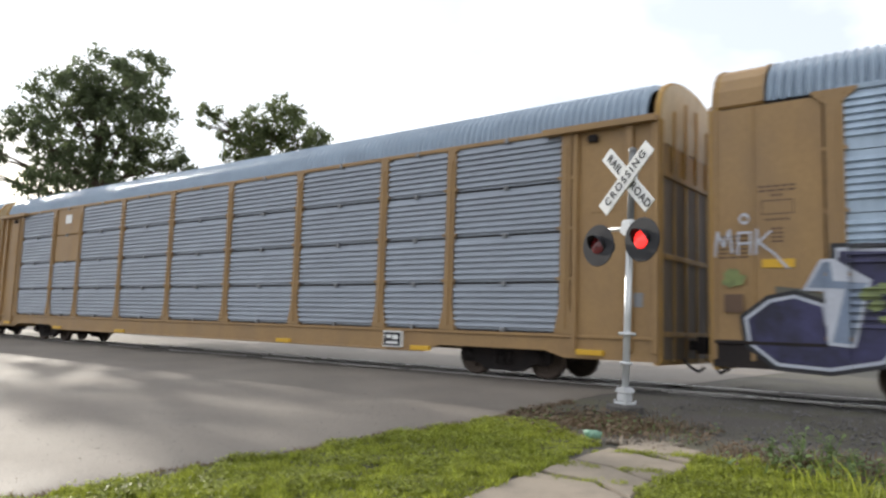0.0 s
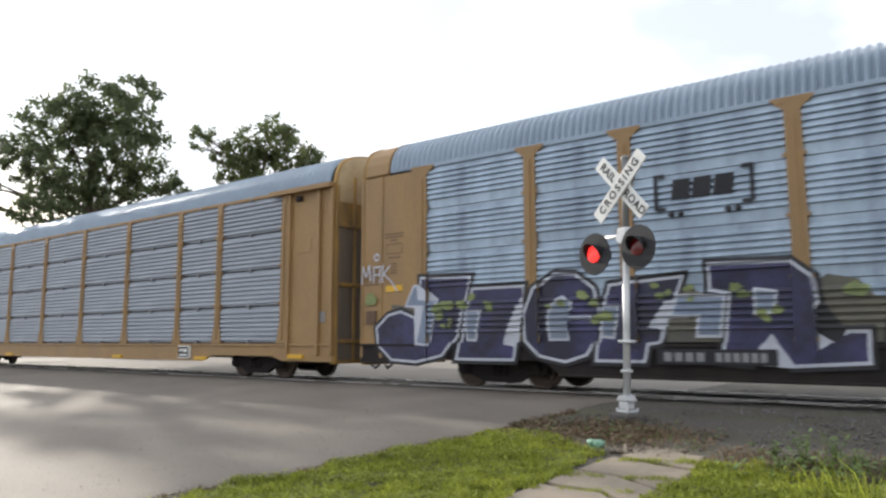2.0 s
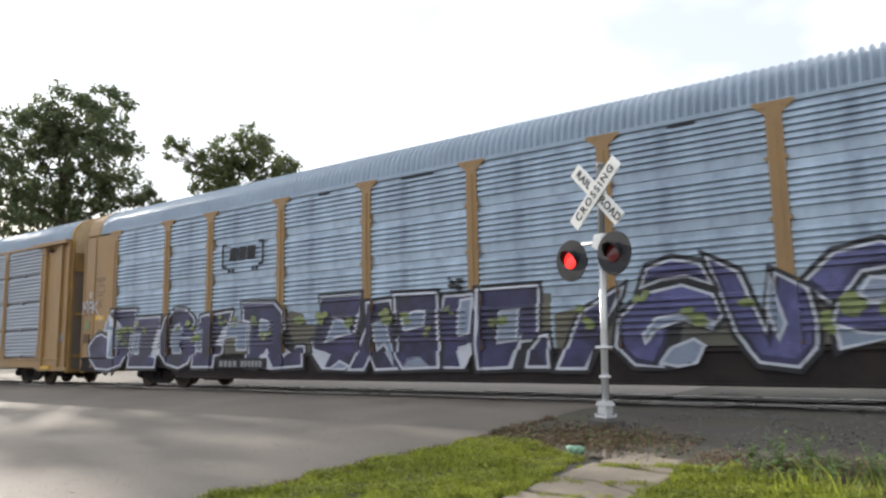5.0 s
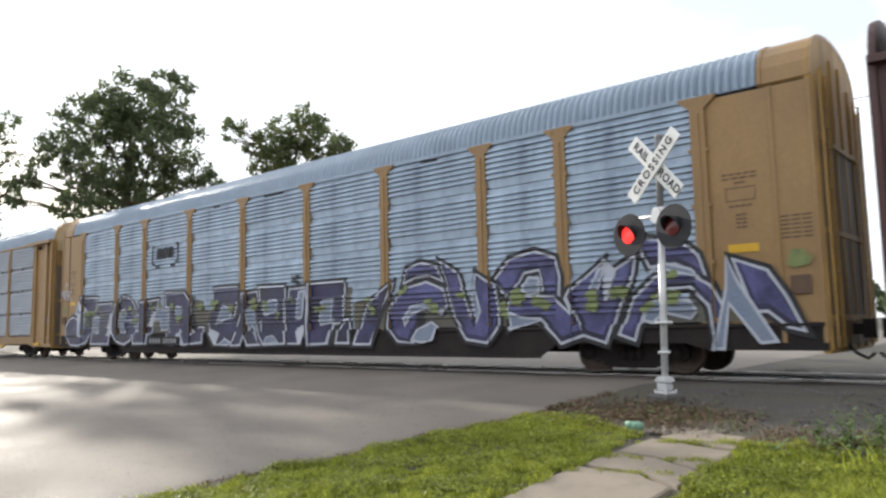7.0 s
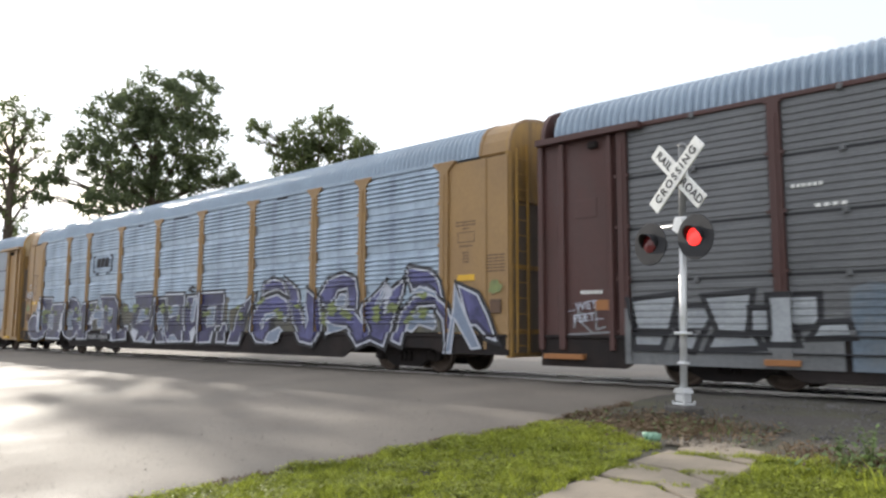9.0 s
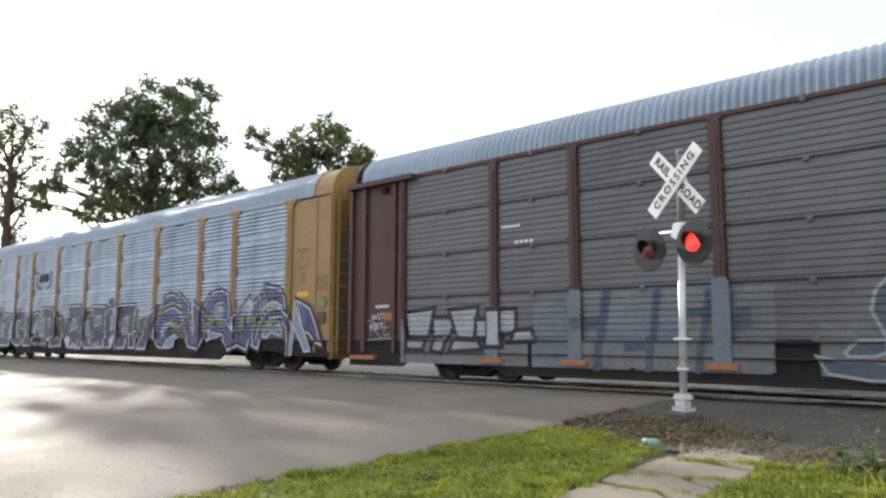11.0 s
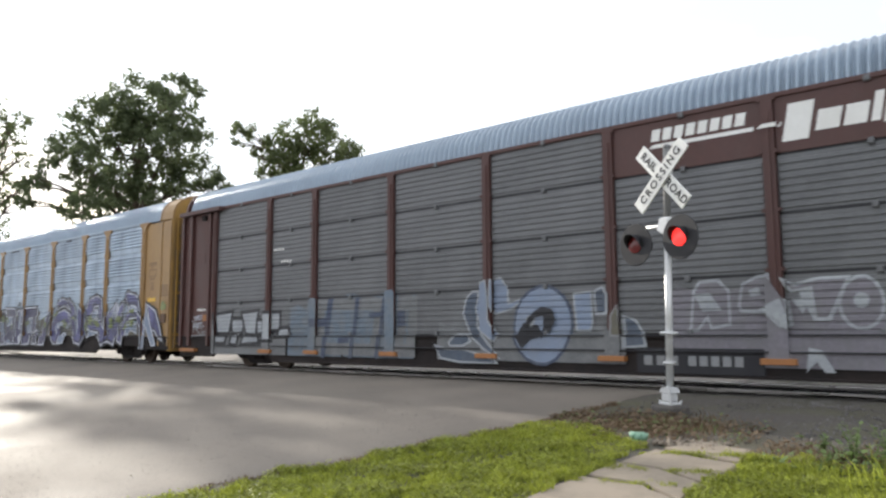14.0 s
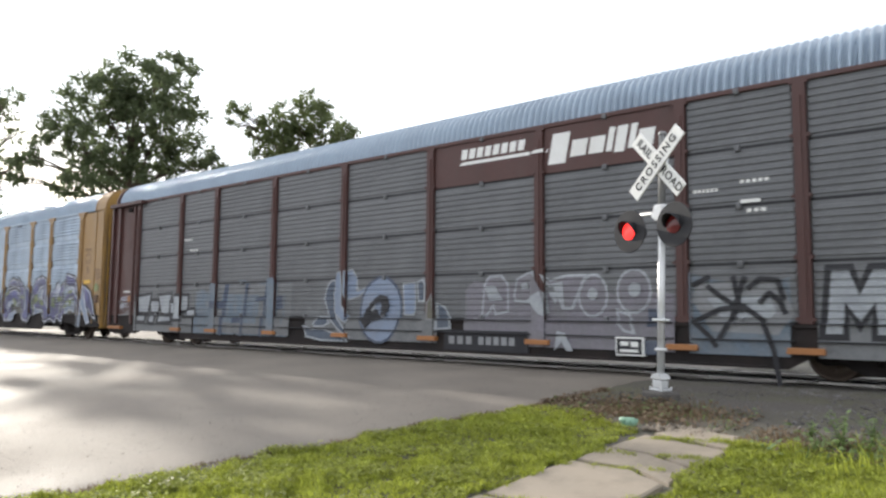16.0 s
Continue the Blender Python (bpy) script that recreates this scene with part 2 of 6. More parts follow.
# ---- mesh helpers ----
class Geo:
    """Vertices and faces collected for one mesh."""

    def __init__(self):
        self.v, self.f, self.m, self.s, self.weld = [], [], [], [], False

    def face(self, idx, mat=0, smooth=False):
        self.f.append(tuple(idx)), self.m.append(mat), self.s.append(smooth)

    def poly(self, pts, mat=0):
        k = len(self.v)
        self.v += [tuple(p) for p in pts]
        self.face(range(k, k + len(pts)), mat)

    def box(self, x0, x1, y0, y1, z0, z1, mat=0, chamfer=0.0):
        c = chamfer
        if not c:
            k = len(self.v)
            self.v += [(x, y, z) for z in (z0, z1) for y in (y0, y1) for x in (x0, x1)]
            for q in ((0, 2, 3, 1), (4, 5, 7, 6), (0, 1, 5, 4), (2, 6, 7, 3), (0, 4, 6, 2), (1, 3, 7, 5)):
                self.face([k + i for i in q], mat)
            return
        ring = [(x0 + c, y0), (x1 - c, y0), (x1, y0 + c), (x1, y1 - c), (x1 - c, y1), (x0 + c, y1), (x0, y1 - c), (x0, y0 + c)]
        inner = [(min(max(x, x0 + c), x1 - c), min(max(y, y0 + c), y1 - c)) for x, y in ring]
        k = len(self.v)
        for r, z in ((inner, z0), (ring, z0 + c), (ring, z1 - c), (inner, z1)):
            self.v += [(x, y, z) for x, y in r]
        for lvl in range(3):
            for i in range(8):
                a, b = k + lvl * 8 + i, k + lvl * 8 + (i + 1) % 8
                self.face((a, b, b + 8, a + 8), mat)
        self.face([k + i for i in reversed(range(8))], mat)
        self.face([k + 24 + i for i in range(8)], mat)

    def prism(self, ring, axis, a, b, mat=0):
        """A closed outline of (u, w) pushed along an axis: 'x' takes (y, z), 'y' takes (x, z), 'z' takes (x, y)."""
        put = {"x": lambda u, w, d: (d, u, w), "y": lambda u, w, d: (u, d, w), "z": lambda u, w, d: (u, w, d)}[axis]
        k, n = len(self.v), len(ring)
        self.v += [put(u, w, a) for u, w in ring] + [put(u, w, b) for u, w in ring]
        for i in range(n):
            j = (i + 1) % n
            self.face((k + i, k + j, k + n + j, k + n + i), mat)
        self.face([k + i for i in reversed(range(n))], mat)
        self.face([k + n + i for i in range(n)], mat)

    def tube(self, pts, radii, sides=10, mat=0, caps=True, smooth=True):
        k, rings = len(self.v), len(pts)
        pts = [Vector(p) for p in pts]
        side = None
        for i, p in enumerate(pts):
            d = (pts[min(i + 1, rings - 1)] - pts[max(i - 1, 0)]).normalized()
            if side is None:
                side = d.orthogonal().normalized()
            else:
                side = (side - d * side.dot(d)).normalized()
            up = d.cross(side)
            r = radii[i] if isinstance(radii, (list, tuple)) else radii
            for j in range(sides):
                a = 2 * math.pi * j / sides
                self.v.append(tuple(p + r * (math.cos(a) * side + math.sin(a) * up)))
        for i in range(rings - 1):
            for j in range(sides):
                a, b = k + i * sides + j, k + i * sides + (j + 1) % sides
                self.face((a, b, b + sides, a + sides), mat, smooth)
        if caps:
            self.face([k + j for j in reversed(range(sides))], mat)
            self.face([k + (rings - 1) * sides + j for j in range(sides)], mat)

    def lathe(self, profile, axis_point, axis, sides=24, mat=0, smooth=True):
        """(along, radius) pairs turned round an axis ('x', 'y' or 'z') through a point."""
        self.tube_ring = None
        k = len(self.v)
        for along, r in profile:
            for j in range(sides):
                a = 2 * math.pi * j / sides
                c, s = r * math.cos(a), r * math.sin(a)
                o = {"x": (along, c, s), "y": (c, along, s), "z": (c, s, along)}[axis]
                self.v.append(tuple(axis_point[q] + o[q] for q in range(3)))
        for i in range(len(profile) - 1):
            for j in range(sides):
                a, b = k + i * sides + j, k + i * sides + (j + 1) % sides
                self.face((a, b, b + sides, a + sides), mat, smooth)

    def mesh(self, name, *mats):
        me = bpy.data.meshes.new(name)
        me.from_pydata(self.v, [], self.f)
        for mt in mats:
            me.materials.append(mt)
        me.polygons.foreach_set("material_index", self.m)
        me.polygons.foreach_set("use_smooth", self.s)
        bm = bmesh.new()
        bm.from_mesh(me)
        if self.weld:
            bmesh.ops.remove_doubles(bm, verts=bm.verts, dist=2e-5)
        bmesh.ops.recalc_face_normals(bm, faces=bm.faces)
        bm.to_mesh(me)
        bm.free()
        me.update()
        return me


def part(name, geo, mats, parent, label="", at=None):
    """One mesh object under a thing or a part; geo is a Geo or a mesh to share."""
    mats = mats if isinstance(mats, (list, tuple)) else [mats]
    ob = new(name, geo.mesh(name, *mats) if isinstance(geo, Geo) else geo)
    ob.parent = parent
    if at is not None:
        ob.location = at
    if label:
        ob["label"] = label
    return ob


def thing(name, label, category, at=None, group="", kind=""):
    ob = new(name)
    ob.empty_display_size = 0.2
    if at is not None:
        ob.matrix_basis = at
    return tagged(ob, label, category, group, kind)


def solid(name, geo, mats, label="", category="", group="", kind="", at=None):
    """A thing that is one mesh."""
    mats = mats if isinstance(mats, (list, tuple)) else [mats]
    ob = new(name, geo.mesh(name, *mats) if isinstance(geo, Geo) else geo)
    if at is not None:
        ob.matrix_basis = at
    return tagged(ob, label, category, group, kind)


def rapid(name, verts, faces, mats, index=None):
    """A large mesh of triangles or quads from arrays."""
    me = bpy.data.meshes.new(name)
    n = faces.shape[1]
    me.vertices.add(len(verts)), me.loops.add(faces.size), me.polygons.add(len(faces))
    me.vertices.foreach_set("co", np.asarray(verts, np.float32).ravel())
    me.loops.foreach_set("vertex_index", np.asarray(faces, np.int32).ravel())
    me.polygons.foreach_set("loop_start", np.arange(0, faces.size, n, dtype=np.int32))
    for mt in mats:
        me.materials.append(mt)
    if index is not None:
        me.polygons.foreach_set("material_index", np.asarray(index, np.int32))
    me.update(calc_edges=True)
    me.validate()
    return me


# ---- ground, road, track ----
TRACK_Y = 14.19


def ground_z(y):
    return -0.03 - 0.05 * np.maximum(0, 11.5 - np.maximum(y, -8.0))


def edge_x(y):
    """The ragged right-hand edge of the road."""
    base = np.interp(y, [-10, 2.8, 4.6, 6.4, 8.3, 10.4, 60], [-6.93, -6.45, -6.26, -6.07, -5.69, -5.71, -6.3])
    return base + 0.10 * np.sin(y * 1.9) * np.sin(y * 0.73 + 1) + 0.04 * np.sin(y * 7.3)


def sheet(xs, ys, zf):
    X, Y = np.meshgrid(xs, ys)
    v = np.stack([X, Y, zf(X, Y)], -1).reshape(-1, 3)
    nx, ny = len(xs), len(ys)
    i = (np.arange(ny - 1)[:, None] * nx + np.arange(nx - 1)).ravel()
    return v, np.stack([i, i + 1, i + 1 + nx, i + nx], -1)


def bumps(x, y, s, seed):
    return np.sin(x * s + seed) * np.sin(y * s * 1.13 + 2 * seed) + 0.5 * np.sin(x * s * 2.3 + y * s * 1.7 + seed)


gx = np.concatenate([[-2500, -800, -250, -90, -40], np.arange(-34, 8, 0.35), [12, 25, 60, 200, 800, 2500]])
gy = np.concatenate([[-2500, -600, -120, -30, -10], np.arange(-4, 19, 0.35), [22, 30, 50, 110, 300, 900, 3000]])
gv, gf = sheet(gx, gy, lambda x, y: ground_z(y) - 0.03 + 0.012 * bumps(x, y, 1.7, 0.5) * (np.abs(x) < 60))
solid("ground", rapid("ground", gv, gf, [SOIL]), [], "bare soil and thin grass reaching the horizon", "ground", kind="structure")

ry = np.concatenate([np.arange(-10, 16.5, 0.22), np.arange(17, 70, 2.0)])
u = np.linspace(0, 1, 60) ** 1.6
rv = np.stack([edge_x(ry)[:, None] - u[None, :] * 44, np.repeat(ry[:, None], 60, 1), np.zeros((len(ry), 60))], -1)
rv[..., 2] = ground_z(rv[..., 1]) + 0.004 * bumps(rv[..., 0], rv[..., 1], 0.9, 2.0) - 0.028 * np.exp(-u * 44 / 0.12)[None, :]
i = (np.arange(len(ry) - 1)[:, None] * 60 + np.arange(59)).ravel()
solid("road", rapid("road", rv.reshape(-1, 3), np.stack([i, i + 60, i + 61, i + 1], -1), [ASPHALT]), [], "worn light grey asphalt road over the level crossing", "road", kind="structure")

for side in (-0.7525, 0.7525):
    g = Geo()
    y = TRACK_Y + side
    g.prism([(y - 0.07, -0.17), (y + 0.07, -0.17), (y + 0.07, -0.155), (y + 0.012, -0.135), (y + 0.012, -0.05), (y + 0.037, -0.035), (y + 0.037, -0.006),
             (y + 0.028, 0), (y - 0.028, 0), (y - 0.037, -0.006), (y - 0.037, -0.035), (y - 0.012, -0.05), (y - 0.012, -0.135), (y - 0.07, -0.155)], "x", -140, 90)
    solid("rail", g, STEEL, "steel railway rail with a polished head", "rail", "rails of the track")
g = Geo()
g.box(-0.115, 0.115, -1.3, 1.3, -0.35, -0.165, chamfer=0.012)
tie = solid("tie", g, TIE, "dark creosoted wooden railway tie in ballast", "railway tie", "ties of the track", at=pose(-4.9, TRACK_Y, 0))
for k in range(1, 36):
    copy_thing(tie, pose(-4.9 + 0.53 * k, TRACK_Y + 0.02 * math.sin(k * 2.1), 0, 0, 0, 0.8 * math.sin(k * 1.7)))


def stones(n, xr, yr, size, zoff, seed, mat, name, label, heap=0.0):
    """Loose stones, joined, each a squashed and skewed octahedron."""
    rng = np.random.default_rng(seed)
    base = np.array([[1, 0, 0], [0, 1, 0], [-1, 0, 0], [0, -1, 0], [0, 0, 1], [0, 0, -1]], float)
    tri = np.array([[0, 1, 4], [1, 2, 4], [2, 3, 4], [3, 0, 4], [1, 0, 5], [2, 1, 5], [3, 2, 5], [0, 3, 5]])
    c = np.stack([rng.uniform(*xr, n), rng.uniform(*yr, n), np.zeros(n)], -1)
    sz = size * rng.uniform(0.5, 1.3, n)
    c[:, 2] = ground_z(c[:, 1]) + zoff + sz * 0.2 + heap * rng.uniform(0, 1, n)
    v = base[None] * sz[:, None, None] * rng.uniform(0.6, 1.2, (n, 6, 1)) * rng.uniform(0.6, 1.1, (n, 1, 3))
    a = rng.uniform(0, 6.28, n)
    ca, sa = np.cos(a)[:, None], np.sin(a)[:, None]
    v = np.stack([v[..., 0] * ca - v[..., 1] * sa, v[..., 0] * sa + v[..., 1] * ca, v[..., 2] * 0.8], -1) + c[:, None]
    f = (tri[None] + 6 * np.arange(n)[:, None, None]).reshape(-1, 3)
    return solid(name, rapid(name, v.reshape(-1, 3), f, [mat]), [], label, "stones", kind="stuff")


stones(16000, (-4.9, 12), (11.6, 17.0), 0.035, -0.05, 3, BALLAST, "ballast", "grey crushed stone ballast round the track")
stones(2600, (-2.6, 6), (8.2, 11.6), 0.03, -0.03, 4, BALLAST, "gravel", "loose grey gravel beside the track")
stones(700, (-5.4, -2.6), (8.4, 11.6), 0.022, -0.03, 5, BALLAST, "gravel", "scattered small stones on bare dirt")
stones(90, (-3.72, -3.0), (7.75, 8.15), 0.045, -0.01, 6, CONCRETE, "rubble", "small heap of pale broken concrete rubble")
stones(1500, (-12.0, -6.3), (2.2, 8.5), 0.0065, 0.003, 7, BALLAST, "grit", "loose pale grit scattered over the asphalt")
stones(110, (-9.0, -5.9), (2.5, 10.5), 0.010, 0.003, 8, SOIL, "crumbs", "dark crumbs of soil and tar along the road")

# ---- autorack cars ----
LEN, HALF = 28.22, 1.56
POSTS = [1.91, 4.72, 6.76, 9.67, 12.61, 15.57, 18.53, 21.52, 23.52, 26.35]
Z0, PITCH, EAVE = 0.97, 0.985, 4.93
ROOF_LINE = [(-1.56, 4.93), (-1.52, 5.2), (-1.42, 5.42), (-1.25, 5.6), (-0.95, 5.74), (-0.5, 5.83), (0, 5.86), (0.5, 5.83), (0.95, 5.74), (1.25, 5.6), (1.42, 5.42), (1.52, 5.2), (1.56, 4.93)]


def fold(style):
    """The rolled relief of one side panel: heights above its lower edge and how far each stands out."""
    out, h = [(0.012, 0.0)], PITCH - 0.03
    if style == "banded":
        starts, step, band = np.arange(0.20, 0.80, 0.117), 0.117, 0.05
    else:
        starts, step, band = np.arange(0.05, h - 0.09, 0.122), 0.122, 0.055
    for s in starts:
        out += [(s + 0.012, 0.0), (s + 0.022, 0.062), (s + 0.03 + band, 0.05), (s + 0.03 + band + 0.012, 0.0)]
    deep = 0.36 if style == "soft" else 1.0
    return [(z, d * deep) for z, d in out] + [(h, 0.0)]


def panel_mesh(width, style, mat, gap):
    g, prof = Geo(), fold(style)
    top = PITCH - (0.035 if gap else 0.004)
    prof = [(min(z, top), d) for z, d in prof[:-1]] + [(top, 0.0)]
    k = len(g.v)
    for z, d in prof:
        for x in (0.0, 0.03, width - 0.03, width):
            g.v.append((x, -(d if 0 < x < width and 0.02 < x < width - 0.02 else 0.0), z))
    for i in range(len(prof) - 1):
        for j in range(3):
            a = k + i * 4 + j
            g.face((a, a + 1, a + 5, a + 4))
    n = len(g.v)
    g.v += [(x, 0.05, z) for z in (prof[0][0], top) for x in (0.0, width)]
    last = k + (len(prof) - 1) * 4
    g.face((k, n, n + 1, k + 3)), g.face((last + 3, n + 3, n + 2, last))
    g.face([k + i * 4 for i in reversed(range(len(prof)))] + [n, n + 2]), g.face([k + 3 + i * 4 for i in range(len(prof))] + [n + 3, n + 1])
    g.face((n, n + 2, n + 3, n + 1))
    return g.mesh("side_panel", mat)


_meshes = {}


def shared(key, make):
    if key not in _meshes:
        _meshes[key] = make()
    return _meshes[key]


def post_mesh(style, mat):
    g = Geo()
    w, y0, y1 = 0.13, -0.075, 0.04
    top, z0 = EAVE, Z0 - 0.02
    if style == "plain":
        w = 0.1
    if style == "flared_top":
        ring = [(-w, z0), (w, z0), (w, top - 0.22), (w + 0.2, top - 0.04), (w + 0.2, top), (-w - 0.2, top), (-w - 0.2, top - 0.04), (-w, top - 0.22)]
    elif style == "flared_foot":
        ring = [(-w - 0.09, z0), (w + 0.09, z0), (w - 0.02, z0 + 0.55), (w - 0.02, top), (-w + 0.02, top), (-w + 0.02, z0 + 0.55)]
    else:
        ring = [(-w, z0), (w, z0), (w, top), (-w, top)]
    g.prism(ring, "y", y0, y1)
    g.box(-0.03, 0.03, y0 - 0.025, y0, z0 + 0.1, top - 0.3)
    for k in range(5):
        z = Z0 + 0.02 + PITCH * k
        for x in (-w - 0.02, w + 0.02):
            g.box(x - 0.03, x + 0.03, y0 - 0.01, y0 + 0.03, min(z, top - 0.1), min(z, top - 0.1) + 0.06)
    return g.mesh("post", mat)


def roof_mesh(x0, x1, mat, pitch=0.15):
    n = int((x1 - x0) / pitch)
    xs, amp = [], []
    for k in range(n):
        a = x0 + (x1 - x0) * k / n
        p = (x1 - x0) / n
        for f, d in ((0.0, 0.0), (0.34, 0.0), (0.44, 0.1), (0.74, 0.1), (0.84, 0.0)):
            xs.append(a + f * p), amp.append(d)
    xs.append(x1), amp.append(0.0)
    line = np.array(ROOF_LINE)
    d = np.gradient(line, axis=0)
    nrm = np.stack([-d[:, 1], d[:, 0]], -1)
    nrm /= np.linalg.norm(nrm, axis=1)[:, None]
    nrm *= np.sign((nrm * (line - [0, 4.6])).sum(1))[:, None]
    P = line[None] + nrm[None] * (np.array(amp) - 0.085)[:, None, None]
    v = np.concatenate([np.repeat(np.array(xs)[:, None, None], len(line), 1), P], -1)
    inner = np.concatenate([np.array([[[x0]], [[x1]]]).repeat(len(line), 1), np.repeat((line - nrm * 0.115)[None], 2, 0)], -1)
    m = len(line)
    i = (np.arange(len(xs) - 1)[:, None] * m + np.arange(m - 1)).ravel()
    f = np.stack([i, i + m, i + m + 1, i + 1], -1)
    o = len(xs) * m
    j = o + np.arange(m - 1)
    f2 = np.stack([j, j + 1, j + m + 1, j + m], -1)
    me = rapid("roof", np.concatenate([v.reshape(-1, 3), inner.reshape(-1, 3)]), np.concatenate([f, f2]), [mat])
    return me


def cap_mesh(x0, x1, mat):
    g = Geo()
    g.prism(ROOF_LINE + [(y * 0.975, z - 0.04) for y, z in reversed(ROOF_LINE)], "x", x0, x1)
    for x in (x0 + 0.03, x1 - 0.03):
        ring = [(y * 1.012, 4.93 + (z - 4.93) * 1.02 + 0.004) for y, z in ROOF_LINE]
        g.prism(ring + [(y * 0.985, z - 0.02) for y, z in reversed(ROOF_LINE)], "x", x - 0.03, x + 0.03)
    return g.mesh("roof_cap", mat)


def wheelset_mesh():
    g = Geo()
    for s in (-1, 1):
        y = s * 0.7525
        prof = [(-0.07, 0.02), (-0.07, 0.14), (-0.035, 0.17), (-0.03, 0.33), (-0.07, 0.37), (-0.07, 0.425), (0.055, 0.415), (0.06, 0.36), (0.0, 0.32), (0.0, 0.17), (0.06, 0.14), (0.06, 0.02)]
        prof = [(a, r) if s > 0 else (-a, r) for a, r in prof]
        g.lathe(prof, (0, y, 0), "y", 20)
        for k in range(3):
            a = k * 2.094
            g.box(0.22 * math.cos(a) - 0.03, 0.22 * math.cos(a) + 0.03, y - 0.05, y + 0.05, 0.22 * math.sin(a) - 0.03, 0.22 * math.sin(a) + 0.03)
    g.tube([(0, -1.02, 0), (0, 1.02, 0)], 0.08, 12)
    return g.mesh("wheelset", WHEEL)


def frame_mesh():
    g = Geo()
    ring = [(-1.12, 0.34), (-0.98, 0.28), (-0.72, 0.30), (-0.42, 0.14), (0.42, 0.14), (0.72, 0.30), (0.98, 0.28), (1.12, 0.34), (1.12, 0.52), (0.98, 0.62), (0.6, 0.62), (0.35, 0.74), (-0.35, 0.74), (-0.6, 0.62), (-0.98, 0.62), (-1.12, 0.52)]
    g.prism(ring, "y", -0.07, 0.07)
    for x in (-0.16, 0.0, 0.16):
        g.tube([(x, -0.09, 0.28), (x, -0.09, 0.52)], 0.06, 8)
    for x in (-0.89, 0.89):
        g.lathe([(-0.16, 0.0), (-0.16, 0.11), (-0.07, 0.13)], (x, 0, 0.425), "y", 12)
    return g.mesh("side_frame", DARK)


def end_wall_mesh(mat, face):
    """An end wall; face -1 looks to smaller x, 1 to larger x."""
    g = Geo()
    ring = [(-1.56, 0.45), (1.56, 0.45)] + [(y, z) for y, z in reversed(ROOF_LINE)]
    g.prism(ring, "x", -0.05, 0.05)
    return g.mesh("end_wall", mat)


def ladder_mesh():
    g = Geo()
    for y in (-0.2, 0.2):
        g.box(-0.02, 0.02, y - 0.025, y + 0.025, 0.55, 5.0)
    for k in range(13):
        g.tube([(0, -0.2, 0.7 + k * 0.34), (0, 0.2, 0.7 + k * 0.34)], 0.012, 6)
    return g


def coupler_mesh(face):
    g = Geo()
    g.box(min(0, face * 0.28), max(0, face * 0.28), -0.09, 0.09, 0.72, 0.9)
    g.prism([(face * 0.24, -0.2), (face * 0.40, -0.14), (face * 0.42, 0.04), (face * 0.36, 0.16), (face * 0.22, 0.17)], "z", 0.66, 0.98)
    return g


def marks(car, mat, x, z, w, h, n, y, gap=0.3):
    """n stencilled marks in a line, each a part of the car."""
    for k in range(n):
        g = Geo()
        bar_row(g, x + w / n * k, z, w / n, h, 1, y, gap)
        part("stencil_mark", g, mat, car)


def bar_row(g, x, z, w, h, n, y, gap=0.3, slant=0.0, mat=0):
    """n plain bars in a line, standing for writing."""
    step = w / n
    for k in range(n):
        a = x + k * step
        b = a + step * (1 - gap)
        g.poly([(a, y, z), (b, y, z), (b + slant * h, y, z + h), (a + slant * h, y, z + h)], mat)


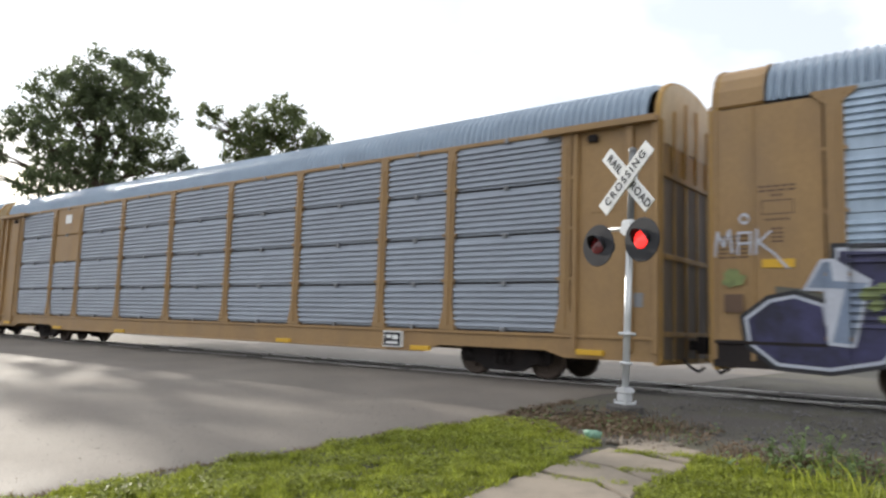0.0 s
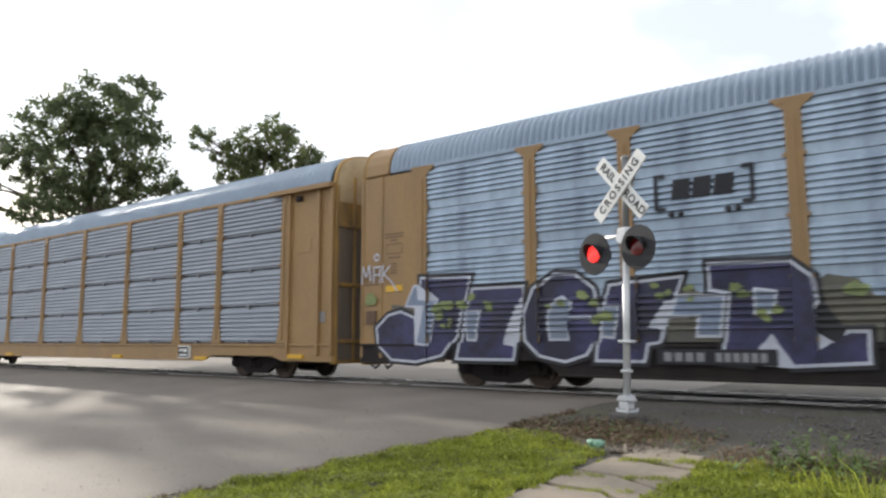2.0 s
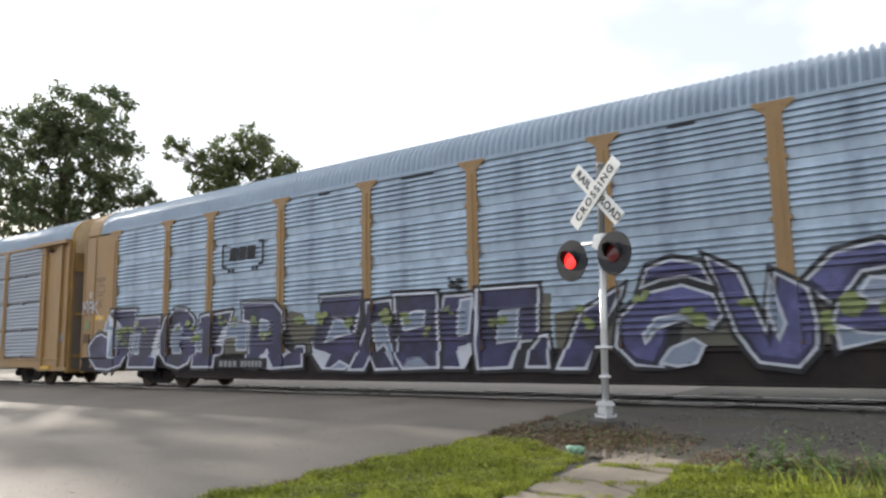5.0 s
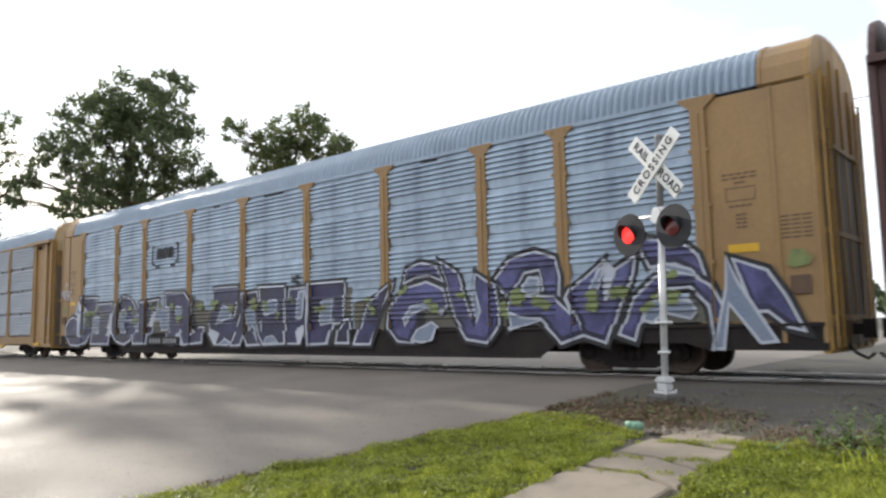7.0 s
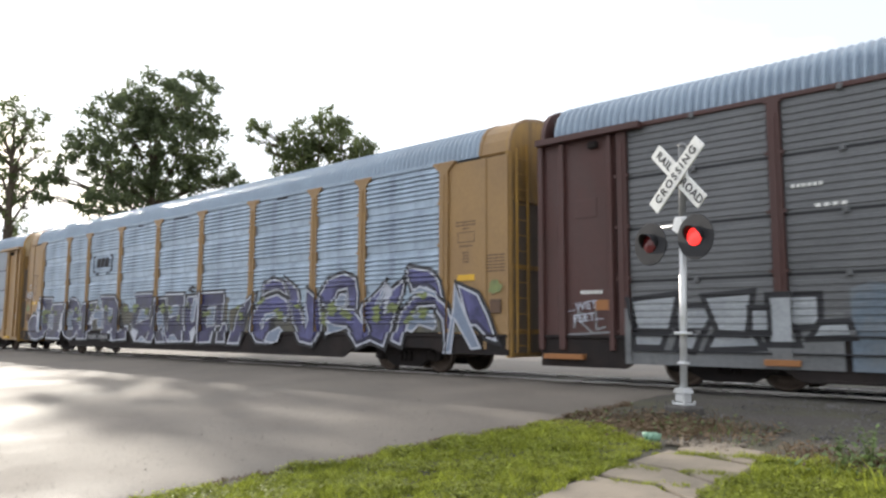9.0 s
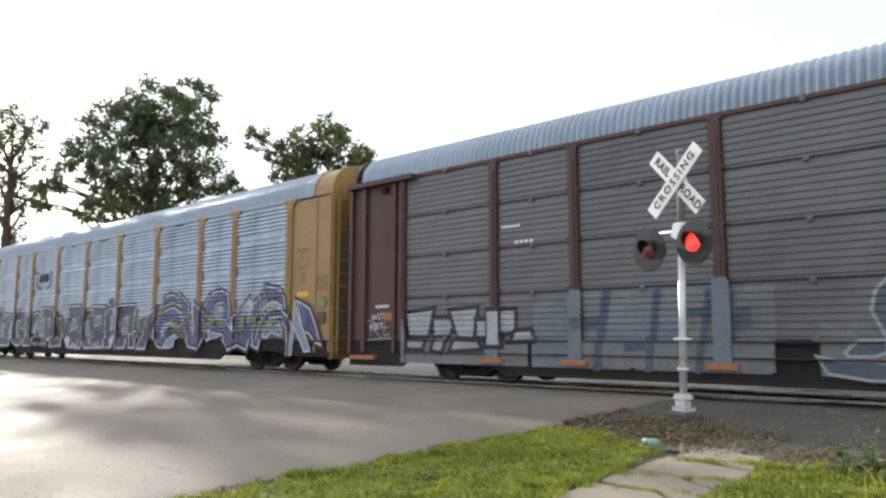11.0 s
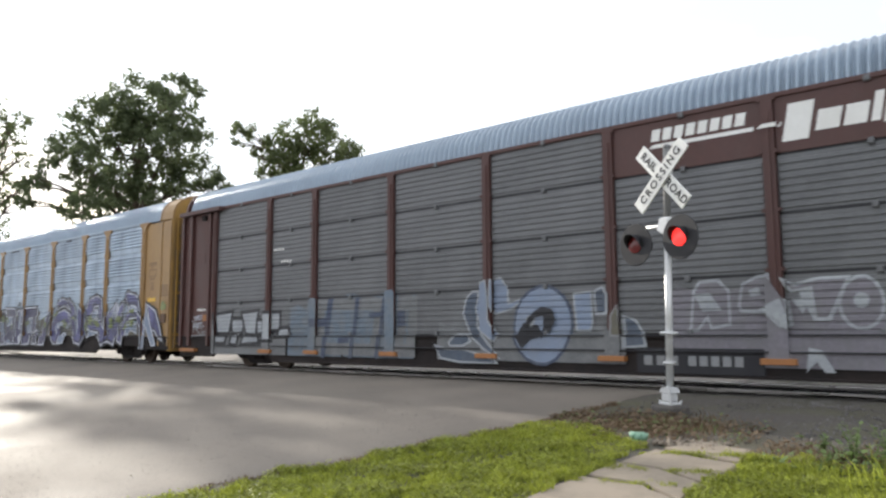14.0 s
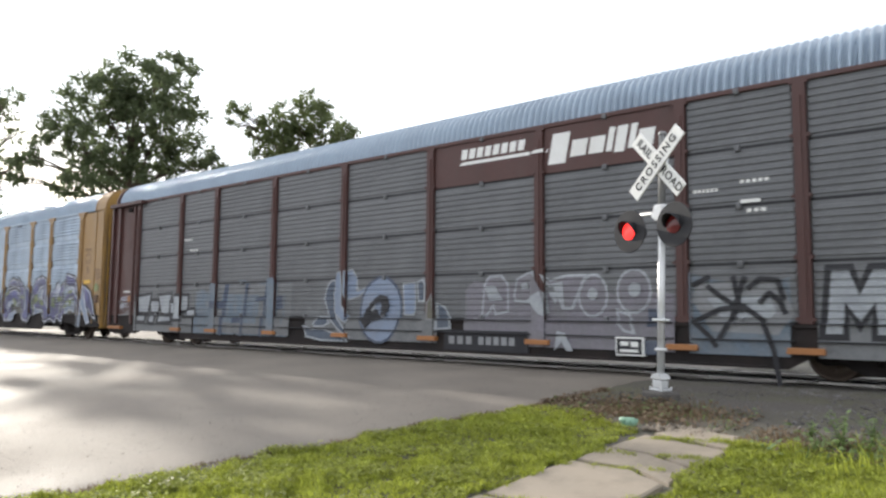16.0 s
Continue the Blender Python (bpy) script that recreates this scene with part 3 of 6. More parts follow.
def autorack(name, label, x_left, style, paint, panel_mat, post_style, post_mat, sill_mat, sill_low, gap, end_mat, caps, plain=()):
    """An enclosed car carrier, origin at its left end on the rail heads; plain: (bay, row) of flat painted panels."""
    car = thing(name, label, "railway car", pose(x_left, TRACK_Y, 0), group="cars of the train")
    edges = list(POSTS)
    for b in range(9):
        x0, x1 = edges[b] + 0.11, edges[b + 1] - 0.11
        w = round(x1 - x0, 2)
        for r in range(4):
            at = (x0, -HALF, Z0 + r * PITCH)
            if (b, r) in plain:
                g = Geo()
                g.box(0, w, -0.02, 0.03, 0.0, PITCH - 0.03, chamfer=0.008)
                part("side_panel", g, paint, car, "flat painted steel panel", at)
            else:
                part("side_panel", shared((w, style, panel_mat.name, gap), lambda: panel_mesh(w, style, panel_mat, gap)), [], car, at=at)
    for x in edges:
        part("post", shared(("post", post_style, post_mat.name), lambda: post_mesh(post_style, post_mat)), [], car, at=(x, -HALF, 0))
    # dark sheet added behind the panels to darken their gaps; far side
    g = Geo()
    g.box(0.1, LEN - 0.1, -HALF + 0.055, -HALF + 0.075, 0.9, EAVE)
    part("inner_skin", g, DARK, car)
    g = Geo()
    prof = [(z + Z0 + r * PITCH, d) for r in range(4) for z, d in fold(style)]
    ring = [(HALF + d, z) for z, d in prof] + [(HALF - 0.06, EAVE), (HALF - 0.06, Z0)]
    g.prism(ring, "x", POSTS[0], POSTS[-1])
    for x in edges:
        g.box(x - 0.13, x + 0.13, HALF - 0.04, HALF + 0.075, Z0, EAVE, 1)
    for a, b in ((0.03, POSTS[0] - 0.01), (POSTS[-1] + 0.01, LEN - 0.03)):
        g.box(a, b, HALF - 0.05, HALF + 0.02, Z0 - 0.3, EAVE, 1)
    part("side_wall", g, [panel_mat, paint], car)
    # eave rail
    for s in (-1, 1):
        g = Geo()
        a, b = (POSTS[0], POSTS[-1]) if caps else (0.02, LEN - 0.02)
        g.box(a, b, s * HALF - 0.05, s * HALF + 0.05, EAVE - 0.06, EAVE + 0.03, chamfer=0.01)
        part("eave_rail", g, paint if not caps else ROOF, car)
    # roof
    a, b = (0.85, LEN - 0.85) if caps else (0.3, LEN - 0.3)
    part("roof", shared(("roof", caps), lambda: roof_mesh(a, b, ROOF)), [], car, "corrugated galvanised roof sheets")
    if caps:
        for x0, x1 in ((0.0, 0.85), (LEN - 0.85, LEN)):
            part("roof_cap", cap_mesh(x0, x1, paint), [], car)
    # ends
    for face, x in ((-1, 0.06), (1, LEN - 0.06)):
        wall = part("end_wall", end_wall_mesh(end_mat, face), [], car, at=(x, 0, 0))
        for y in (-1.5, -0.9, -0.3, 0.3, 0.9, 1.5):
            g = Geo()
            g.box(face * 0.05 - 0.03, face * 0.05 + 0.04, y - 0.05, y + 0.05, 0.5, 4.85 + 0.75 * (1 - abs(y) / 1.6), chamfer=0.01)
            part("rib", g, end_mat, wall)
        for z in (1.0, 2.4, 3.9):
            g = Geo()
            g.box(face * 0.05 - 0.02, face * 0.05 + 0.055, -1.5, 1.5, z - 0.05, z + 0.05, chamfer=0.01)
            part("crossbar", g, end_mat, wall)
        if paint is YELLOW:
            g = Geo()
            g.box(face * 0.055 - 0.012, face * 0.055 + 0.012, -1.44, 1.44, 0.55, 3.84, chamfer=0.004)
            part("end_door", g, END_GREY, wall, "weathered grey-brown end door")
            if not caps:
                # gable plate with the look of sunlight put into its pale colour
                g = Geo()
                g.prism([(-1.5, 4.5), (1.5, 4.5)] + [(y * 0.97, z - 0.03) for y, z in reversed(ROOF_LINE)], "x", face * 0.055 - 0.01, face * 0.055 + 0.01)
                part("gable", g, SUNLIT_CREAM, wall, "gable coloured pale cream as if sunlit")
        if caps:
            for y in (-1.2, 1.2):
                part("ladder", ladder_mesh(), end_mat, car, at=(x + face * 0.14, y, 0))
        part("coupler", coupler_mesh(face), DARK, car, at=(x, 0, 0))
        g = Geo()
        g.tube([(0, -0.35, 0.62), (face * 0.16, -0.36, 0.42), (face * 0.32, -0.34, 0.33), (face * 0.42, -0.3, 0.42)], 0.03, 8)
        part("air_hose", g, BLACK_PAINT_AND_SHADE, car, at=(x, 0, 0))
    # the closed bays at the ends of the near side
    for end in (0, 1):
        def q(x):
            return x if not end else LEN - x
        g = Geo()
        lo, hi = sorted((q(0.03), q(1.74)))
        g.box(lo, hi, -HALF - 0.015, -HALF + 0.05, Z0 - 0.35, EAVE - 0.07, chamfer=0.01)
        panel = part("end_panel", g, paint, car)
        if caps:
            for s in (q(0.66), q(0.05)):
                g = Geo()
                g.box(s - 0.035, s + 0.035, -HALF - 0.045, -HALF - 0.01, Z0 - 0.35, EAVE - 0.07, chamfer=0.008)
                part("seam_strip", g, paint, panel)
        if not caps:
            g = Geo()
            lo, hi = sorted((q(0.02), q(2.35)))
            g.prism([(lo, EAVE - 0.10), (hi, EAVE - 0.10), (hi, EAVE + 0.02), (lo, EAVE + 0.02)], "y", -HALF - 0.22, -HALF - 0.04)
            part("door_rail", g, paint, car)
            for s, w in ((q(0.56), 0.07), (q(0.06), 0.06), (q(1.66), 0.05)):
                g = Geo()
                g.box(s - w, s + w, -HALF - 0.11, -HALF - 0.01, Z0 - 0.32, EAVE - 0.11, chamfer=0.012)
                part("door_post", g, paint, car)
            g = Geo()
            s = q(1.1)
            g.box(s - 0.24, s + 0.24, -HALF - 0.03, -HALF - 0.012, 3.25, 3.62, chamfer=0.006)
            part("door_plate", g, paint, car)
            g = Geo()
            s = q(1.3)
            g.box(s - 0.1, s + 0.1, -HALF - 0.12, -HALF - 0.01, EAVE - 0.32, EAVE - 0.18, chamfer=0.02)
            part("roller", g, DARK, car)
    # sill with raised ends over the trucks
    for s in (-1, 1):
        g = Geo()
        lo = sill_low
        ring = [(0.02, 0.5), (1.9, 0.5), (2.3, 0.62), (4.9, 0.62), (5.4, lo), (LEN - 5.4, lo), (LEN - 4.9, 0.62), (LEN - 2.3, 0.62), (LEN - 1.9, 0.5), (LEN - 0.02, 0.5), (LEN - 0.02, Z0 - 0.025), (0.02, Z0 - 0.025)]
        if sill_low < 0.3:
            ring = [(0.02, lo + 0.1), (1.9, lo + 0.1), (2.1, 0.45), (4.6, 0.45), (5.0, lo), (LEN - 5.0, lo), (LEN - 4.6, 0.45), (LEN - 2.1, 0.45), (LEN - 1.9, lo + 0.1), (LEN - 0.02, lo + 0.1), (LEN - 0.02, Z0 - 0.025), (0.02, Z0 - 0.025)]
        g.prism(ring, "y", s * HALF - 0.03, s * HALF + 0.03)
        ya, yb = sorted((s * (HALF + 0.03), s * (HALF + 0.075)))
        g.box(0.05, LEN - 0.05, ya, yb, Z0 - 0.09, Z0 - 0.03, chamfer=0.01)
        g.box(5.3, LEN - 5.3, ya, yb - 0.01 * s, lo + 0.005, lo + 0.05, chamfer=0.01)
        part("side_sill", g, sill_mat, car)
    g = Geo()
    g.box(0.15, LEN - 0.15, -HALF + 0.05, HALF - 0.05, 0.86, 0.94)
    g.box(0.2, LEN - 0.2, -0.25, 0.25, 0.66, 0.86)
    part("underframe", g, DARK, car)
    # trucks
    for k, x in enumerate((3.6, LEN - 3.6)):
        g = Geo()
        g.box(-0.5, 0.5, -0.8, 0.8, 0.26, 0.66, chamfer=0.04)
        truck = part("truck", g, DARK, car, "sooty four-wheel freight truck", (x, 0, 0))
        for s in (-0.98, 0.98):
            part("side_frame", shared("side_frame", frame_mesh), [], truck, at=(0, s, 0))
        for w in (-0.89, 0.89):
            WHEELSETS.append((part("wheelset", shared("wheelset", wheelset_mesh), [], truck), w))
    return car


WHEELSETS = []
SUNLIT_CREAM = material("sunlit_cream", (0.46, 0.36, 0.22), 0.55, vary=0.2, scale=1.3, grain=25, bump=0.06, dirt=(0.28, 0.20, 0.11), dirt_amount=0.6, dirt_scale=1.6)
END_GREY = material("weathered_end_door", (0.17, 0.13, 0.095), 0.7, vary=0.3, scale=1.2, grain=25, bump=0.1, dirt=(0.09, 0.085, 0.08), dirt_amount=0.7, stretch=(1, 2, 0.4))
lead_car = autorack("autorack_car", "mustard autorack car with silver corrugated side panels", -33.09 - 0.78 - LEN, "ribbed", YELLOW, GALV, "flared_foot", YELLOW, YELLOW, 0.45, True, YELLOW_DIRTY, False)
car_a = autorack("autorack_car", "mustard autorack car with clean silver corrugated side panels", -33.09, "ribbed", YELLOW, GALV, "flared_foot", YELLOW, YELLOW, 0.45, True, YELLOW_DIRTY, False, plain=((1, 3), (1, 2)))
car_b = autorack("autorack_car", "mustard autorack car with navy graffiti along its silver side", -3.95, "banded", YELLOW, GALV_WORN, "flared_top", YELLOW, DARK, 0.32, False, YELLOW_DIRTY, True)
car_c = autorack("autorack_car", "oxide brown autorack car with grimy grey panels and pale graffiti", 25.07, "soft", BROWN, GALV_GRIMY, "plain", BROWN, DARK, 0.22, True, BROWN, False, plain=((5, 3), (6, 3)))

# ---- paint and signs on the cars ----
def layout(style, gap, x, z):
    """How far the car's near side stands out at a spot."""
    if x < 1.76 or x > LEN - 1.76:
        return 0.05
    for p in POSTS:
        if abs(x - p) < 0.16:
            return 0.104
    if z < Z0:
        return 0.079
    zz = (z - Z0) % PITCH
    prof = fold(style)
    return 0.001 + float(np.interp(zz, [a for a, b in prof], [b for a, b in prof]))


def lay(g, pts, style, lift, mat):
    """Lays a flat outline of (x, z) over the rolled side, following its ribs and posts."""
    g.weld = True
    bm = bmesh.new()
    vs = [bm.verts.new((x, 0, z)) for x, z in pts]
    try:
        bm.faces.new(vs)
    except ValueError:
        bm.free()
        return
    bmesh.ops.triangulate(bm, faces=bm.faces[:])
    xs, zs = [p[0] for p in pts], [p[1] for p in pts]
    prof = [a for a, b in fold(style)]
    zc = [Z0] + [Z0 + r * PITCH + a for r in range(3) for a in prof]
    xc = [q for p in POSTS for q in (p - 0.16, p + 0.16)] + [1.76, LEN - 1.76]
    for axis, cuts, lo, hi in (((0, 0, 1), zc, min(zs), max(zs)), ((1, 0, 0), xc, min(xs), max(xs))):
        for c in cuts:
            if lo + 1e-4 < c < hi - 1e-4:
                bmesh.ops.bisect_plane(bm, geom=bm.verts[:] + bm.edges[:] + bm.faces[:], dist=1e-5, plane_co=(c * axis[0], 0, c * axis[2]), plane_no=axis)
    for f in bm.faces:
        c = f.calc_center_median()
        flat = c.x < 1.76 or c.x > LEN - 1.76 or c.z < Z0 or any(abs(c.x - p) < 0.16 for p in POSTS)
        d = layout(style, True, c.x, c.z)
        out = []
        for v in f.verts:
            dd = d if flat else layout(style, True, min(max(v.co.x, c.x - 1e-3), c.x + 1e-3), v.co.z)
            out.append((v.co.x, -HALF - dd - lift, v.co.z))
        g.poly(out, mat)
    bm.free()


def arc(cx, cz, rx, rz, a0, a1, n=10):
    return [(cx + rx * math.cos(radians(a0 + (a1 - a0) * k / n)), cz + rz * math.sin(radians(a0 + (a1 - a0) * k / n))) for k in range(n + 1)]


def pieces(pts, width, square=True):
    """A stroke as short straight pieces with round joints between them."""
    P = [Vector(p) for p in pts]
    out = []
    for i in range(len(P) - 1):
        d = (P[i + 1] - P[i]).normalized()
        n = Vector((-d.y, d.x)) * width / 2
        a, b = P[i] - (d * width * 0.45 if square and i == 0 else d * 0), P[i + 1] + (d * width * 0.45 if square and i == len(P) - 2 else d * 0)
        out.append([tuple(a - n), tuple(b - n), tuple(b + n), tuple(a + n)])
        if i:
            out.append([(P[i].x + width / 2 * math.cos(k * math.pi / 6), P[i].y + width / 2 * math.sin(k * math.pi / 6)) for k in range(12)])
    return out


def swell(pts, d):
    """An outline moved outwards by d, or inwards where d is negative."""
    P = [Vector(p) for p in pts]
    n = len(P)
    if sum(P[i].x * P[(i + 1) % n].y - P[(i + 1) % n].x * P[i].y for i in range(n)) < 0:
        P.reverse()
    out = []
    for i in range(n):
        a, b = (P[i] - P[i - 1]).normalized(), (P[(i + 1) % n] - P[i]).normalized()
        na, nb = Vector((a.y, -a.x)), Vector((b.y, -b.x))
        m = na + nb
        m = m.normalized() if m.length > 0.2 else na
        out.append(tuple(P[i] + m * d / max(0.5, m.dot(na))))
    return out


def letter(car, style, count, x0, x1, z0, z1, look_of, shape):
    """One sprayed shape in its box: overspray, rim, fill and an inner tone, each (material, how far it stands beyond the outline)."""
    pts = [(x0 + u * (x1 - x0), z0 + v * (z1 - z0)) for u, v in shape]
    base = 0.003 + look_of[0] + 0.006 * (count % 3)
    g, mats = Geo(), []
    for layer, (mat, d) in enumerate(look_of[1:]):
        ring = swell(pts, d) if d else pts
        if mat is VIOLET:
            ring = [(x, z + 0.05) for x, z in ring]
        lay(g, ring, style, base + 0.0045 * layer, layer)
        mats.append(mat)
    return part("sprayed_letter", g, mats, car)


def blot(g, cx, cz, r, style, lift, mat, seed, flat=0.8):
    rng = random.Random(seed)
    pts = []
    for k in range(11):
        a = 2 * math.pi * k / 11
        q = r * rng.uniform(0.6, 1.15)
        pts.append((cx + q * math.cos(a), cz + flat * q * math.sin(a)))
    lay(g, pts, style, lift, mat)


# long dull fields of older paint under the letters of the graffiti car
for k, (a, b, zt) in enumerate(((1.0, 4.6, 1.7), (4.62, 8.9, 1.8), (8.92, 13.2, 1.95), (13.22, 17.4, 1.9), (17.42, 21.0, 1.6), (21.02, 24.6, 1.7), (24.62, 27.2, 1.5))):
    g = Geo()
    rng = random.Random(k + 300)
    n = int((b - a) / 0.35)
    tops = [(a + (b - a) * q / n + rng.uniform(-0.09, 0.09), zt + rng.uniform(-0.35, 0.15)) for q in range(n, -1, -1)]
    for q in range(n):
        (x1, z1), (x0, z0) = tops[q], tops[q + 1]
        lay(g, [(x0, Z0 + 0.01), (x1, Z0 + 0.01), (x1, z1), (x0, z0)], "banded", 0.0012, 0)
    part("old_paint", g, [TAN], car_b, "dull tan and grey patch of old paint")
INK = (0.0, (BLACK, 0.07), (SILVER, 0.0), (NAVY, -0.055))
PLUM = (0.0, (BLACK, 0.08), (SILVER, 0.0), (NAVY, -0.05), (VIOLET, -0.1))
CHROME = (0.021, (SILVER, 0.0), (PALE_BLUE, -0.05))
DOT = (0.035, (BLACK, 0.0))
tally = itertools.count()


def letter_b(*shape):
    letter(car_b, "banded", next(tally), *shape)


# first word
letter_b(5.30, 6.02, 1.40, 1.47, CHROME, [(0, 0), (1, 0), (1, 1), (0, 1)])
letter_b(0.53, 3.27, 0.52, 2.41, INK, [(0.5, 1), (1, 0.98), (0.92, 0.64), (0.86, 0.3), (0.72, 0.08), (0.46, 0), (0.18, 0.02), (0.02, 0.2), (0, 0.42), (0.14, 0.58), (0.28, 0.62), (0.44, 0.54), (0.46, 0.34), (0.44, 0.2), (0.56, 0.2), (0.64, 0.72), (0.5, 0.76)])
letter_b(2.85, 4.61, 0.60, 2.12, INK, [(0.22, 1), (1, 1), (0.92, 0.7), (0.7, 0.68), (0.68, 0.26), (0.88, 0.22), (0.84, 0), (0, 0), (0.06, 0.22), (0.18, 0.24), (0.2, 0.7), (0.16, 0.72)])
letter_b(4.53, 6.20, 0.58, 2.32, INK, [(0, 0.54), (0.14, 0.84), (0.42, 1), (0.7, 0.98), (0.92, 0.82), (1, 0.58), (0.98, 0.28), (0.84, 0.08), (0.56, 0), (0.22, 0.06), (0.02, 0.24)])
letter_b(6.08, 7.78, 0.61, 2.14, INK, [(0.16, 0.94), (1, 1), (0.9, 0.68), (0.68, 0.66), (0.64, 0.44), (0.78, 0.42), (0.74, 0.22), (0.62, 0.2), (0.58, 0), (0, 0), (0.02, 0.2), (0.18, 0.28), (0.28, 0.68), (0.1, 0.7)])
letter_b(8.18, 10.56, 0.57, 2.32, INK, [(0, 1), (0.56, 0.98), (0.7, 0.82), (0.72, 0.58), (0.62, 0.38), (0.72, 0.14), (0.8, 0.1), (0.86, 0.34), (1, 0.34), (1, 0.04), (0.54, 0), (0.4, 0.28), (0.3, 0.28), (0.28, 0.02), (0.08, 0.04), (0.14, 0.68), (0, 0.72)])
letter_b(1.41, 2.36, 0.89, 2.24, CHROME, [(0, 0.64), (0.28, 1), (0.48, 1), (0.52, 0.78), (1, 0.76), (0.76, 0), (0.38, 0.02), (0.58, 0.62)])
letter_b(3.08, 3.51, 0.99, 1.66, CHROME, [(0, 1), (1, 0.98), (0.66, 0), (0.06, 0.02)])
letter_b(5.06, 5.63, 1.00, 1.88, CHROME, [(0, 0.56), (0.2, 0.84), (0.6, 1), (1, 0.82), (0.96, 0.66), (0.38, 0.56), (0.24, 0.28), (0.8, 0.28), (0.84, 0), (0.04, 0)])
letter_b(6.18, 6.62, 1.03, 1.66, CHROME, [(0.1, 1), (1, 1), (0.64, 0), (0, 0.04)])
letter_b(8.91, 9.30, 1.40, 1.87, CHROME, [(0.02, 1), (1, 0.86), (0.88, 0.06), (0, 0)])
letter_b(7.50, 8.49, 1.05, 1.80, CHROME, [(0.14, 1), (1, 0.96), (0.9, 0), (0.44, 0), (0.5, 0.46), (0, 0.46)])
letter_b(10.79, 12.49, 0.58, 2.32, INK, [(0.18, 1), (1, 1), (0.94, 0.76), (0.62, 0.74), (0.62, 0.66), (0.9, 0.46), (0.94, 0.24), (0.68, 0), (0.24, 0), (0.38, 0.18), (0, 0.26), (0.02, 0.4), (0.52, 0.38), (0.52, 0.48), (0.2, 0.36)])
letter_b(12.02, 13.68, 0.55, 2.14, INK, [(0.36, 0.98), (0.78, 1), (0.78, 0.72), (1, 0.02), (0.52, 0), (0.44, 0.16), (0.34, 0), (0, 0), (0.24, 0.36), (0.4, 0.68)])
letter_b(13.39, 14.70, 0.57, 2.26, INK, [(0, 1), (0.94, 0.98), (0.9, 0.72), (0.66, 0.46), (0.52, 0.32), (0.9, 0.24), (1, 0.02), (0.22, 0), (0.04, 0.18), (0.08, 0.42), (0.38, 0.74), (0, 0.74)])
letter_b(14.43, 15.66, 0.60, 2.14, INK, [(0.26, 1), (0.96, 1), (0.96, 0.78), (0.6, 0.76), (0.94, 0.6), (1, 0.32), (0.44, 0.24), (0.72, 0), (0, 0), (0.12, 0.32), (0.24, 0.52)])
letter_b(15.58, 17.08, 0.57, 2.22, INK, [(0.04, 1), (1, 1), (0.98, 0.34), (0.68, 0.32), (0.68, 0.5), (0.38, 0.48), (0.58, 0.02), (0.04, 0), (0, 0.32), (0.08, 0.72)])
letter_b(16.74, 17.29, 0.61, 1.27, INK, [(0.6, 0.96), (0.94, 1), (1, 0), (0, 0), (0.16, 0.58)])
letter_b(12.75, 13.44, 0.63, 1.68, CHROME, [(0, 0.96), (0.66, 1), (1, 0), (0.5, 0.46), (0.18, 0.32)])
letter_b(13.61, 14.33, 1.39, 1.86, CHROME, [(0, 0.6), (0.54, 1), (1, 0.96), (0.92, 0.22), (0.12, 0)])
letter_b(15.12, 15.60, 1.24, 2.05, CHROME, [(0.14, 0.98), (1, 1), (0.8, 0.08), (0, 0)])
letter_b(16.06, 16.64, 1.08, 1.78, CHROME, [(0.18, 0.98), (1, 1), (0.88, 0.08), (0, 0), (0.08, 0.42)])
letter_b(11.26, 12.16, 1.19, 1.80, CHROME, [(0, 0), (0.38, 1), (0.7, 0.88), (1, 0.32), (0.5, 0.2)])
letter_b(11.43, 12.15, 0.56, 0.80, CHROME, [(0, 0.1), (0.54, 1), (1, 0.46), (0.7, 0)])
letter_b(13.68, 14.43, 0.60, 0.87, CHROME, [(0, 0), (0.2, 0.86), (0.64, 1), (1, 0.16)])
letter_b(17.39, 18.81, 0.58, 2.10, INK, [(0, 0), (0.38, 0.7), (1, 1), (0.92, 0.78), (0.64, 0.44), (0.46, 0)])
letter_b(19.07, 20.38, 1.98, 2.50, PLUM, [(0, 0.02), (0.14, 0.76), (0.48, 1), (0.86, 0.78), (1, 0), (0.66, 0.32), (0.32, 0.26)])
letter_b(18.61, 20.53, 0.62, 2.05, PLUM, [(0, 0.26), (0.04, 0.62), (0.28, 0.92), (0.64, 1), (0.92, 0.86), (1, 0.6), (0.9, 0.46), (0.64, 0.58), (0.34, 0.5), (0.22, 0.2), (0.46, 0), (0.18, 0.02)])
letter_b(19.09, 20.38, 1.00, 1.56, CHROME, [(0, 0.32), (0.22, 0.9), (0.66, 1), (1, 0.72), (0.96, 0.42), (0.58, 0.72), (0.24, 0.48), (0.04, 0)])
letter_b(19.39, 20.22, 0.62, 1.13, CHROME, [(0, 0.14), (0.28, 0.72), (0.74, 1), (1, 0.72), (0.82, 0.14), (0.42, 0)])
letter_b(19.73, 20.04, 0.69, 0.88, DOT, [(0, 0.06), (0.42, 1), (1, 0.76), (0.72, 0)])
letter_b(20.26, 21.93, 0.61, 2.50, PLUM, [(0, 1), (0.32, 0.84), (0.44, 0.56), (0.54, 0.34), (0.6, 0.2), (0.7, 0.24), (0.72, 0.42), (0.64, 0.82), (0.94, 0.66), (1, 0.38), (0.98, 0.16), (0.82, 0), (0.46, 0.04), (0.26, 0.28), (0.14, 0.62)])
letter_b(21.18, 21.50, 0.98, 2.16, CHROME, [(0, 0.48), (0.24, 1), (1, 0.28), (0.5, 0)])
